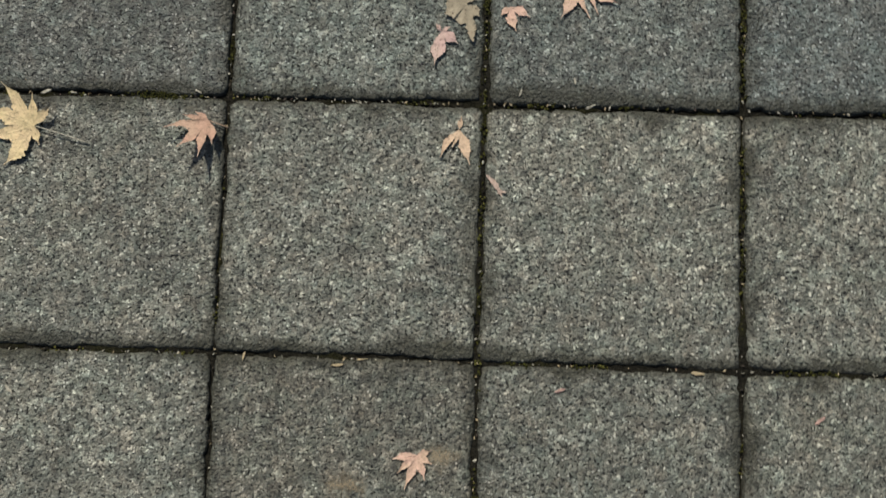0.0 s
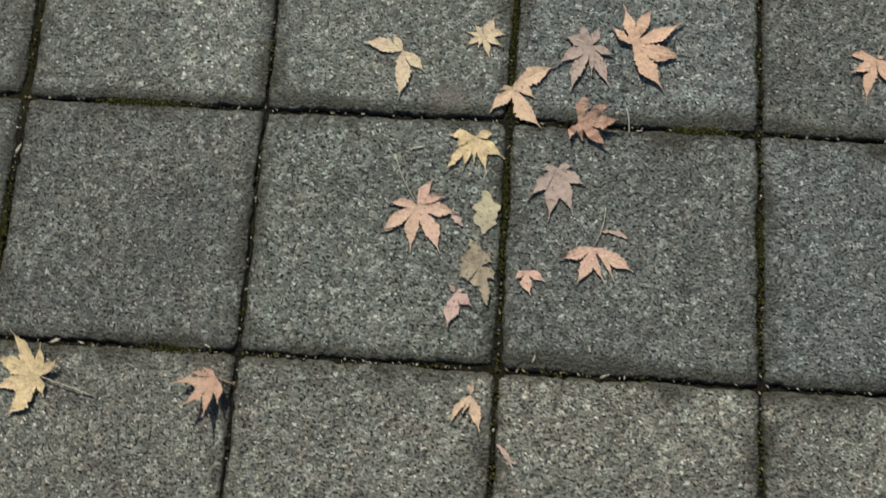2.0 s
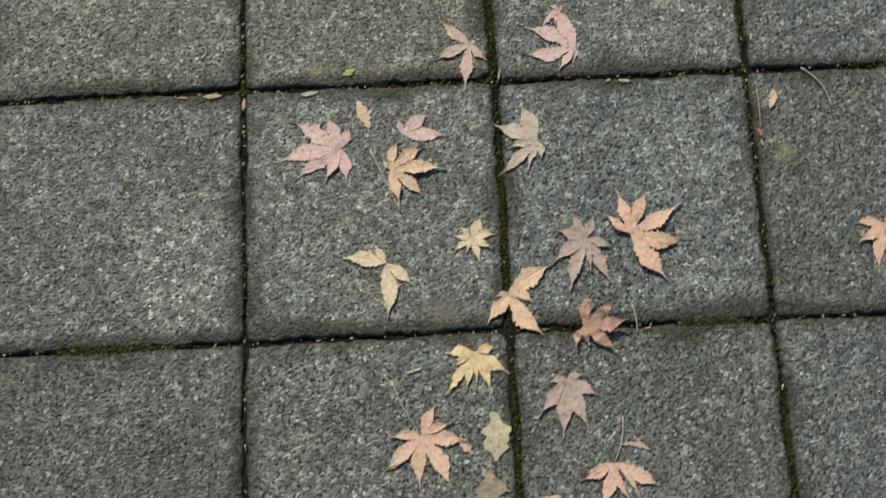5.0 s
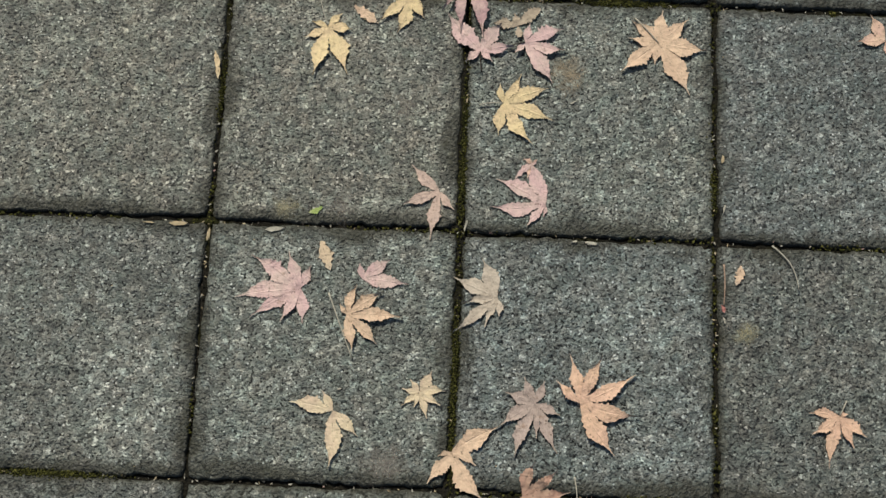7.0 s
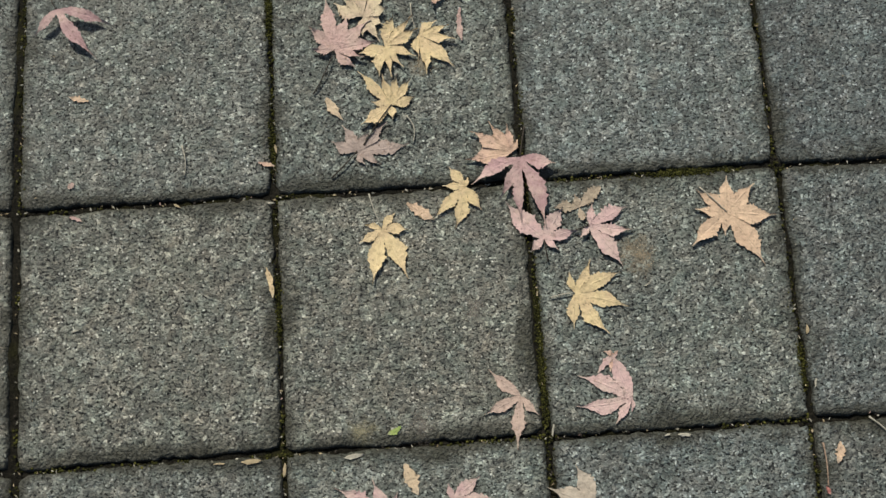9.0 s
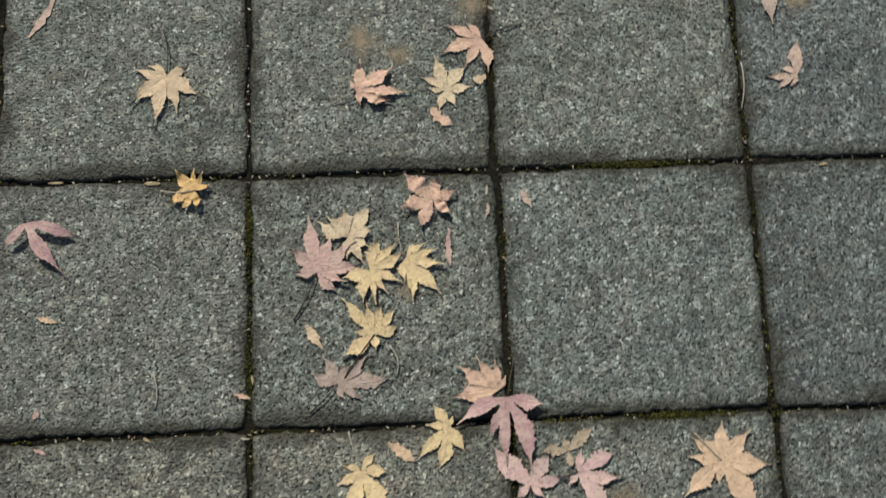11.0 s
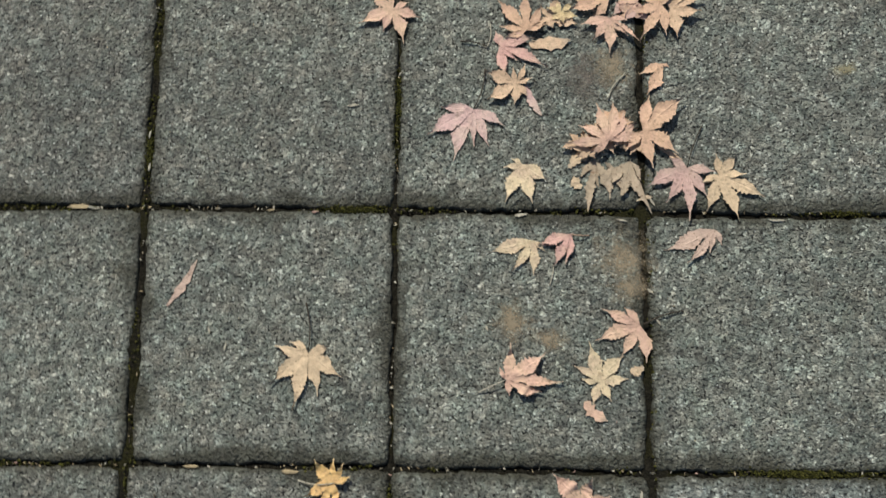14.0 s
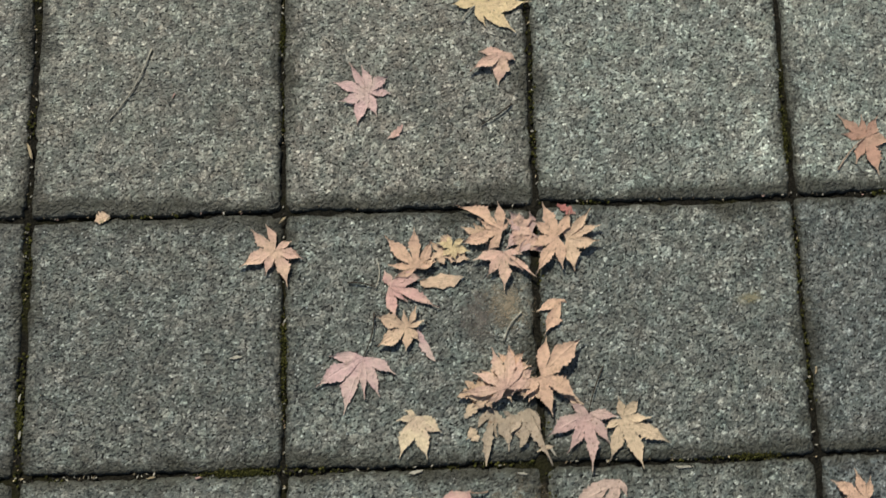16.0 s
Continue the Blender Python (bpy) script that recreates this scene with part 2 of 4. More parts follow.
def leaf_material(name, main, second, vein, spots=0.48):
    """A dry leaf: two tones in soft patches, paler veins, brown specks."""
    m = Nodes(name, 0.62, 0.25)
    own = m.add("ShaderNodeObjectInfo").outputs["Random"]
    shift = m.add("ShaderNodeVectorMath", operation="ADD")
    m.link(m.place, shift.inputs[0])
    m.link(own, shift.inputs[1])
    at = shift.outputs[0]
    colour = m.mix(m.span(m.noise(38, 4, 0.6, at), 0.36, 0.66), main, second)
    colour = m.mix(1.0, colour, m.ramp(m.noise(170, 4, 0.65, at), (0.27, 0.60), (0.43, 0.97), (0.75, 1.17)), "MULTIPLY")
    uv = m.add("ShaderNodeUVMap")
    split = m.add("ShaderNodeSeparateXYZ")
    m.link(uv.outputs[0], split.inputs[0])
    across = m.maths("ABSOLUTE", m.maths("SUBTRACT", split.outputs[0], 0.5))
    rib = m.span(across, 0.055, 0.015)
    side = m.maths("SUBTRACT", m.maths("MULTIPLY", split.outputs[1], 11.0), m.maths("MULTIPLY", across, 9.0))
    side = m.span(m.maths("ABSOLUTE", m.maths("SUBTRACT", m.maths("FRACT", side), 0.5)), 0.10, 0.02, 0.0, 0.45)
    veins = m.maths("MAXIMUM", rib, side)
    colour = m.mix(m.maths("MULTIPLY", m.maths("MULTIPLY", veins, m.span(m.noise(90, 2, 0.5, at), 0.35, 0.65)), 0.38), colour, vein)
    speck = m.cells(330, at=at)
    chance, _, _ = m.grey(speck.outputs["Color"])
    speck = m.maths("MULTIPLY", m.span(chance, 0.91, 0.96), m.span(speck.outputs["Distance"], 0.5, 0.25, 0, spots))
    colour = m.mix(speck, colour, (0.10, 0.055, 0.03))
    rot = m.maths("MULTIPLY", m.span(m.noise(75, 5, 0.7, at), 0.57, 0.74), spots * 1.1)
    colour = m.mix(rot, colour, (0.24, 0.14, 0.075))
    # dried, greyish tips
    colour = m.mix(m.span(split.outputs[1], 0.70, 1.0, 0.0, 0.55), colour, (0.47, 0.41, 0.32))
    height = m.maths("ADD", m.maths("MULTIPLY", veins, -0.45), m.maths("ADD", m.noise(340, 5, 0.65, at), m.maths("MULTIPLY", m.noise(115, 3, 0.5, at), 2.2)))
    m.relief(height, 0.0011, 0.85)
    return m.done(colour)


LEAF = {
    "yellow": leaf_material("dry yellow leaf", (0.719, 0.560, 0.306), (0.675, 0.507, 0.296), (0.846, 0.672, 0.392)),
    "gold": leaf_material("golden leaf", (0.781, 0.528, 0.207), (0.689, 0.443, 0.207), (0.860, 0.637, 0.274)),
    "pale_yellow": leaf_material("pale yellow leaf", (0.696, 0.564, 0.366), (0.607, 0.461, 0.323), (0.825, 0.681, 0.462)),
    "ochre": leaf_material("ochre leaf", (0.678, 0.514, 0.339), (0.592, 0.451, 0.297), (0.805, 0.625, 0.432)),
    "tan": leaf_material("tan leaf", (0.681, 0.487, 0.326), (0.623, 0.435, 0.293), (0.805, 0.590, 0.410)),
    "orange": leaf_material("orange tan leaf", (0.697, 0.462, 0.309), (0.659, 0.426, 0.298), (0.822, 0.562, 0.392)),
    "salmon": leaf_material("salmon leaf", (0.658, 0.426, 0.327), (0.672, 0.467, 0.327), (0.780, 0.523, 0.413)),
    "pale_salmon": leaf_material("bleached salmon leaf", (0.579, 0.423, 0.335), (0.513, 0.378, 0.305), (0.693, 0.518, 0.420)),
    "red_salmon": leaf_material("reddish salmon leaf", (0.492, 0.291, 0.208), (0.480, 0.320, 0.223), (0.590, 0.369, 0.270)),
    "pink": leaf_material("pink leaf", (0.649, 0.437, 0.401), (0.621, 0.462, 0.391), (0.766, 0.537, 0.500)),
    "rose": leaf_material("rose red leaf", (0.654, 0.393, 0.337), (0.654, 0.451, 0.348), (0.774, 0.486, 0.423)),
    "red": leaf_material("dull red leaf", (0.491, 0.175, 0.15), (0.434, 0.195, 0.156), (0.591, 0.231, 0.202)),
    "mauve_pink": leaf_material("mauve pink leaf", (0.577, 0.383, 0.333), (0.562, 0.404, 0.333), (0.692, 0.473, 0.418)),
    "mauve": leaf_material("grey mauve leaf", (0.417, 0.322, 0.271), (0.453, 0.352, 0.288), (0.515, 0.407, 0.346), 0.7),
    "purple": leaf_material("dusky purple leaf", (0.486, 0.302, 0.290), (0.599, 0.419, 0.366), (0.599, 0.393, 0.377)),
    "grey_tan": leaf_material("weathered grey tan leaf", (0.478, 0.376, 0.272), (0.405, 0.324, 0.229), (0.585, 0.469, 0.350), 0.7),
    "umber": leaf_material("rotting umber leaf", (0.42, 0.350, 0.245), (0.31, 0.260, 0.180), (0.47, 0.39, 0.28), 0.8),
    "beige": leaf_material("bleached beige leaf", (0.554, 0.467, 0.360), (0.504, 0.418, 0.320), (0.622, 0.533, 0.424)),
    "olive": leaf_material("faded olive leaf", (0.538, 0.483, 0.310), (0.421, 0.373, 0.243), (0.657, 0.595, 0.399), 0.7),
    "green": leaf_material("green leaf", (0.262, 0.381, 0.107), (0.342, 0.413, 0.127), (0.332, 0.468, 0.15), 0.1),
}


def remains_material(name, colour, other, cover=0.66):
    """What is left of a rotted leaf: a crumbling film with holes."""
    m = Nodes(name, 0.85, 0.2)
    crumbs = m.noise(420, 5, 0.75)
    uv = m.add("ShaderNodeUVMap")
    centred = m.add("ShaderNodeVectorMath", operation="DISTANCE")
    m.link(uv.outputs[0], centred.inputs[0])
    centred.inputs[1].default_value = (0.5, 0.5, 0)
    body = m.maths("SUBTRACT", m.maths("ADD", m.noise(70, 4, 0.65), m.maths("MULTIPLY", crumbs, 1.1)), m.maths("MULTIPLY", centred.outputs["Value"], 1.15))
    m.put(m.shader.inputs["Alpha"], m.span(body, 0.58, 1.12, 0.0, cover))
    m.relief(crumbs, 0.001)
    return m.done(m.mix(m.noise(140, 3), colour, other))


REMAINS = {
    "brown_stain": remains_material("brown leaf remains", (0.27, 0.215, 0.14), (0.42, 0.34, 0.23)),
    "olive_stain": remains_material("olive leaf remains", (0.27, 0.245, 0.145), (0.38, 0.34, 0.215)),
    "mauve_stain": remains_material("mauve leaf remains", (0.25, 0.215, 0.18), (0.33, 0.285, 0.235), 0.42),
    "grey_stain": remains_material("grey leaf remains", (0.13, 0.11, 0.09), (0.22, 0.19, 0.16)),
}


# ---- helpers for meshes ----
def mesh_from(name, verts, faces, material, uvs=None, smooth=True):
    data = bpy.data.meshes.new(name)
    data.from_pydata(verts, [], faces)
    data.materials.append(material)
    if uvs:
        layer = data.uv_layers.new(name="UVMap")
        for loop in data.loops:
            layer.data[loop.index].uv = uvs[loop.vertex_index]
    for polygon in data.polygons:
        polygon.use_smooth = smooth
    data.update()
    return data


def part(name, data, parent, label=""):
    ob = new(name, data)
    ob.parent = parent
    return tagged(ob, label)


def thicken(bm, depth):
    """Gives a sheet an underside and a rim; the rim has corners of its own, so that the sheet shades flat to its edge."""
    rim = [e for e in bm.edges if e.is_boundary]
    made = bmesh.ops.extrude_face_region(bm, geom=bm.faces[:], use_keep_orig=True)
    for v in made["geom"]:
        if isinstance(v, bmesh.types.BMVert):
            v.co.z -= depth
    bm.normal_update()
    bmesh.ops.split_edges(bm, edges=[e for e in rim if e.is_valid])


def tube(name, points, radii, material, sides=6):
    """A tapered stalk along some points."""
    verts, faces = [], []
    for n, (point, radius) in enumerate(zip(points, radii)):
        ahead = (points[min(n + 1, len(points) - 1)] - points[max(n - 1, 0)]).normalized()
        across = ahead.cross(Vector((0, 0, 1))).normalized()
        above = across.cross(ahead)
        for k in range(sides):
            a = 2 * math.pi * k / sides
            verts.append(point + radius * (math.cos(a) * across + math.sin(a) * above))
    for n in range(len(points) - 1):
        for k in range(sides):
            a, b = n * sides + k, n * sides + (k + 1) % sides
            faces.append((a, b, b + sides, a + sides))
    faces += [tuple(range(sides - 1, -1, -1)), tuple(range(len(verts) - sides, len(verts)))]
    return mesh_from(name, verts, faces, material)


def dome(verts, faces, x, y, z, r, h, rng):
    first = len(verts)
    for ring, (f, up) in enumerate(((1.0, -0.3), (0.75, 0.55))):
        for k in range(6):
            a = math.pi / 3 * (k + 0.5 * ring)
            g = r * f * rng.uniform(0.75, 1.25)
            verts.append((x + g * math.cos(a), y + g * math.sin(a), z + h * up * rng.uniform(0.7, 1.2)))
    verts.append((x, y, z + h))
    for k in range(6):
        a, b = first + k, first + (k + 1) % 6
        faces += [(a, b, a + 6), (b, b + 6, a + 6), (a + 6, b + 6, first + 12)]


# ---- ground and paving ----
PITCH = 0.303
GAP_X = {-2: 2.4, -1: 3.4, 0: 1.5, 1: 2.7, 2: 2.3, 3: 2.4}     # half widths of the joints along the way, mm
GAP_Y = {0: 1.2, 1: 1.6, 2: 1.4, 3: 1.5, 4: 2.0, 5: 2.0, 6: 2.0, 7: 1.7, 8: 1.5}
# how far some crossings of the joints lie off the regular grid, in mm
SHIFTED = {(0, 5): (-11, -3), (1, 3): (5, 2), (-2, 3): (-9, 1), (0, 3): (-4, 1), (0, 4): (-3, -3), (0, 6): (-3, -4), (-1, 6): (0, -5),
           (1, 5): (3, -3), (1, 0): (0, -4), (-1, 2): (0, 3), (1, 2): (3, -2), (-1, -1): (-4, 4), (1, 7): (9, -8), (0, 7): (1, -6), (1, 6): (2, -3)}

ground = tagged(new("ground"), "dark earth and sand bed beneath the paving slabs", "ground", kind="structure")
gm = []
gf = []
steps = [-60, -8, -3] + [-1.2 + 0.02 * n for n in range(121)] + [3, 8, 60]
rows = [-60, -8, -3] + [-1.0 + 0.02 * n for n in range(181)] + [4, 8, 60]
for y in rows:
    for x in steps:
        near = abs(x) < 2 and -2 < y < 3
        gm.append((x, y, -0.0062 + (0.0035 * noise.noise((x * 31, y * 31, 2)) if near else -0.03)))
w = len(steps)
for j in range(len(rows) - 1):
    for i in range(w - 1):
        gf.append((j * w + i, j * w + i + 1, (j + 1) * w + i + 1, (j + 1) * w + i))
bed = part("earth_bed", mesh_from("earth_bed", gm, gf, EARTH), ground)


def joint_filling(along_y, line):
    """Packed earth and moss in one joint, uneven and lower than the slabs."""
    half = (GAP_X if along_y else GAP_Y).get(line, 2) / 1000 + 0.013
    low = {-1: -0.0046, 1: -0.0044, 2: -0.0058}.get(line, -0.0080) if along_y else {0: -0.0042, -1: -0.0042}.get(line, -0.0070)
    fixed, verts, faces = (line - 1) * PITCH, [], []
    start, stop, across = (-0.9, 2.75, 13) if along_y else (-1.2, 1.15, 13)
    count = int((stop - start) / 0.004)
    for k in range(count + 1):
        s = start + 0.004 * k
        for c in range(across):
            t = fixed + half * (2 * c / (across - 1) - 1)
            x, y = (t, s) if along_y else (s, t)
            z = low + 0.0048 * noise.noise((x * 13, y * 13, 4)) + 0.0016 * noise.noise((x * 150, y * 150, 6)) - 0.0008 * (c in (0, across - 1))
            verts.append((x, y, z - (0.0 if along_y else 0.0003)))
    for k in range(count):
        for c in range(across - 1):
            i = k * across + c
            faces.append((i, i + 1, i + across + 1, i + across) if along_y else (i + 1, i, i + across, i + across + 1))
    part("joint_filling", mesh_from("joint_filling", verts, faces, EARTH), ground)


for line in range(-2, 4):
    joint_filling(True, line)
for line in range(-1, 10):
    joint_filling(False, line)


def slab_mesh(seed):
    """One slab of unit width with worn, uneven arrises; its top is at zero."""
    rng = random.Random(seed)
    side, n = [], 44
    for k in range(4 * n):
        leg, f = divmod(k, n)
        f = f / n
        x, y = ((f, 0), (1, f), (1 - f, 1), (0, 1 - f))[leg]
        side.append((x - 0.5, y - 0.5, leg, f))
    verts, uvs, faces = [], [], []
    rings = ((0.055, 0.0), (0.022, -0.0001), (0.011, -0.0006), (0.005, -0.0018), (0.0015, -0.0045), (0.0, -0.0085), (-0.001, -0.05))
    chips = [rng.random() ** 8 * 0.018 for _ in side]
    for inset, z in rings:
        for k, (x, y, leg, f) in enumerate(side):
            rough = 0.0105 * noise.noise((x * 7 + seed * 9, y * 7, inset * 5)) + 0.0080 * noise.noise((x * 34 + seed * 9, y * 34, inset * 30)) + 0.003 * noise.noise((x * 90 + seed, y * 90, inset * 90))
            worn = inset + (rough + 0.5 * chips[k] if z > -0.04 else 0)
            corner = max(abs(x), abs(y)) and min(abs(x), abs(y)) / 0.5
            worn += 0.008 * corner ** 18
            scale = 1 - 2 * worn
            verts.append((x * scale, y * scale, z + (0.0002 * noise.noise((x * 30, y * 30, seed)) if z > -0.001 else 0)))
            uvs.append((x * scale + 0.5, y * scale + 0.5))
    m = 4 * n
    for r in range(len(rings) - 1):
        for k in range(m):
            faces.append((r * m + (k + 1) % m, r * m + k, (r + 1) * m + k, (r + 1) * m + (k + 1) % m))
    verts.append((0, 0, 0.0))
    uvs.append((0.5, 0.5))
    for k in range(m):
        faces.append((len(verts) - 1, k, (k + 1) % m))
    return mesh_from("paving_slab", verts, faces, CONCRETE, uvs)


# ---- fallen leaves ----
KINDS = {
    "yellow": "dry yellow", "gold": "golden yellow", "pale_yellow": "pale yellow", "ochre": "ochre", "tan": "tan",
    "orange": "orange-tan", "salmon": "salmon-coloured", "pale_salmon": "bleached salmon", "red_salmon": "reddish salmon",
    "pink": "dusty pink", "rose": "rose-red", "red": "dull red", "mauve_pink": "mauve-pink", "mauve": "faded grey-mauve",
    "purple": "dusky purple", "grey_tan": "weathered grey-tan", "umber": "rotting umber", "beige": "bleached beige", "olive": "faded olive", "green": "small green",
}
LEAVES = [0]


def rounded(f, joined):
    """The share of a lobe's width on the way from the leaf's middle to its broadest place."""
    return f ** 1.15 * (1.12 - 0.12 * f) if joined else math.sin(f * math.pi / 2)


def drawn_out(f, power):
    """The share of a lobe's width from its broadest place to its thin tip."""
    g = min(1.0, f ** power / 0.78)
    return max(0.02, 0.78 * (1 - g * g * (3 - 2 * g)) + 0.22 * max(0.0, 1 - f) ** 0.8)


def maple_leaf(colour, x, y, lobes, stem=None, lift=0, web=0.3, w=1.22, layer=0, tatter=0, rise=(0, 0), crumple=0, stalk=""):
    """A fallen maple leaf: lobes as (degrees, millimetres) fanned round the stalk's end, joined by a web up to a share of their length.
    lift: how far the middle stands up, in mm; rise: degrees towards which the blade slopes up, and mm; crumple: mm."""
    LEAVES[0] += 1
    rng = random.Random(LEAVES[0])
    verts, uvs, faces = [], [], []
    base_z = 0.0006 + 0.0012 * layer
    lobes = list(lobes)
    count, inner, outer = len(lobes), 4, 26
    longest = max(r for _, r in lobes) / 1000

    def height(px, py, far):
        """far: 0 at the stalk, 1 at a lobe's tip."""
        wave = 0.0010 * (noise.noise((px * 48 + LEAVES[0], py * 48, 3)) + 0.2) + 0.0006 * noise.noise((px * 130 + LEAVES[0], py * 130, 7))
        slope = 0.001 * rise[1] * max(0.0, 0.25 + (math.cos(radians(rise[0])) * px + math.sin(radians(rise[0])) * py) / longest)
        wave += 0.001 * crumple * far * abs(noise.noise((px * 75 + LEAVES[0], py * 75, 5))) * 2
        return base_z + max(wave, 0.0) + 0.001 * lift * max(0.0, 1 - far ** (2.4 if lift > 7 else 1.3)) + slope

    for n, (degrees, length) in enumerate(lobes):
        length /= 1000
        a = radians(degrees)
        ahead, left = Vector((math.cos(a), math.sin(a))), Vector((-math.sin(a), math.cos(a)))
        bend = rng.uniform(-0.045, 0.045) * length
        tip_lift = 0.001 * rng.choice((0, 0, 0, 0.3, 0.6, 1.0, 1.6)) * (1 if lift < 4 else 0.3)
        broad = w * (0.128 + 0.05 * min(1, 0.03 / length) + rng.uniform(-0.02, 0.02)) * length + 0.0010
        roll = 0.001 * rng.uniform(-0.6, 0.6) * (2 if lift or layer else 1)
        peak = rng.uniform(0.43, 0.53)
        over = 0.0012 * (n % 2) * rng.uniform(0.3, 1.3)
        taper = rng.uniform(1.05, 1.35) if tatter or w > 1.15 else rng.uniform(0.85, 1.1)
        sides, gaps = [], []
        fold = rng.choice((1, 1, 0.3)) * rng.uniform(0.0007, 0.0022) * min(1, length / 0.04)
        for step in (1, -1):
            m = n + step
            gap = abs(lobes[m][0] - degrees) / 2 if 0 <= m < count else 99
            if gap <= 47:
                rho = 0.80 * web * min(length, lobes[m][1] / 1000)
                open_angle = radians(gap)
            else:
                rho, open_angle = 0.16 * length, radians(26)
            room = rng.uniform(0.70, 0.98) * peak * length * math.tan(open_angle) if gap <= 47 else 0.80 * broad
            gaps.append(gap <= 47)
            sides.append((step, rho, open_angle, min(broad, room)))
        stations = []
        for k in range(inner + 1):
            f = k / inner
            row = []
            for step, rho, open_angle, half in sides:
                row.append((f * rho * math.cos(open_angle), step * f * rho * math.sin(open_angle)))
            middle = 0.5 * (row[0][0] + row[1][0])
            stations.append((row[0], (middle, 0.0), row[1], f * middle / length))
        start = [stations[-1][0], stations[-1][2]]
        torn = rng.uniform(0.72, 0.92) if tatter and rng.random() < 0.7 else 1.0
        for k in range(1, outer + 1):
            u = k / outer
            row = []
            for (step, rho, open_angle, half), (s0, w0) in zip(sides, start):
                s = s0 + (length * torn - s0) * u
                t = s / length
                swell = rounded(t / peak, gaps[0 if step > 0 else 1]) if t < peak else drawn_out((t - peak) / (1 - peak), taper)
                wide = half * swell
                first = half * rounded(min(1.0, s0 / length / peak), gaps[0 if step > 0 else 1])
                wide += (abs(w0) - first) * (1 - u) ** 2.2
                wide *= 1 + rng.uniform(-0.17, 0.15) * min(1, 3 * u) + (0.09 if k % 3 == 0 else -0.05) * (1 if step > 0 or k % 2 else 0.4)
                if tatter:
                    wide *= rng.uniform(0.68, 1.12)
                if torn < 1 and k == outer:
                    wide *= 0.8
                elif k == outer:
                    wide = 0.0003
                row.append((s, step * max(0.0008 if k < outer - 1 else 0.0004, wide)))
            middle = 0.5 * (row[0][0] + row[1][0])
            stations.append((row[0], (middle, 0.0), row[1], 1))
        first_vertex = len(verts)
        for row in stations:
            for side, (s, across) in enumerate(row[:3]):
                t = min(1.0, s / length)
                shift = bend * 4 * t * (1 - t) * (1 if t > web else (t / web))
                spot = ahead * s + left * (across + (shift if side == 1 or t > web * 0.9 else 0))
                z = height(spot.x, spot.y, s / length * min(1, length / longest + 0.3))
                z += over * min(1, max(0.0, 3 * (t - 0.1))) * (1 - 0.5 * t) + (fold if side != 1 else 0.0) * min(1, 2 * t) + tip_lift * t * t + (roll * (side - 1) + abs(roll)) * min(1, 2.5 * max(0.0, t - 0.5 * web))
                verts.append((spot.x, spot.y, z))
                uvs.append(((1.0, 0.5, 0.0)[side], s / max(length, 0.02)))
        for k in range(len(stations) - 1):
            i = first_vertex + 3 * k
            faces += [(i + 1, i + 4, i + 3, i), (i + 2, i + 5, i + 4, i + 1)]
    data = mesh_from("blade", verts, faces, LEAF[colour], uvs)
    bm = bmesh.new()
    bm.from_mesh(data)
    bmesh.ops.remove_doubles(bm, verts=bm.verts, dist=0.00008)
    bmesh.ops.recalc_face_normals(bm, faces=bm.faces)
    bm.normal_update()
    if sum(f.normal.z * f.calc_area() for f in bm.faces) < 0:
        bmesh.ops.reverse_faces(bm, faces=bm.faces)
    thicken(bm, 0.0003)
    bm.to_mesh(data)
    bm.free()
    state = "crumpled" if lift > 4 else "torn" if tatter else "flattened" if count > 4 else "broken"
    where = "heaped with others on" if layer > 1 else "on"
    leaf = tagged(new("maple_leaf"), f"{state} {KINDS[colour]} fallen maple leaf {where} the paving", "leaf", "fallen maple leaves")
    leaf.location = (x, y, 0)
    part("blade", data, leaf)
    if stem:
        a, reach = radians(stem[0]), stem[1] / 1000
        z0 = base_z + 0.001 + 0.001 * lift
        sag = rng.uniform(-0.07, 0.07) * reach
        points = []
        for k in range(9):
            f = k / 8
            off = sag * math.sin(math.pi * f)
            points.append(Vector((f * reach * math.cos(a) - off * math.sin(a), f * reach * math.sin(a) + off * math.cos(a),
                              max(0.0016, z0 * (1 - f) + 0.0016 * f + 0.002 * math.sin(math.pi * f)))))
        radii = [0.0006 + 0.0002 * f / 8 for f in range(8)] + [0.0011]
        part("stem", tube("stem", points, radii, LITTER[stalk or "dark" if stalk or colour in ("mauve", "purple", "mauve_pink", "pink", "ochre") else "rust" if colour in ("rose", "red_salmon") else "pale"]), leaf, "thin dry leaf stalk")
    return leaf


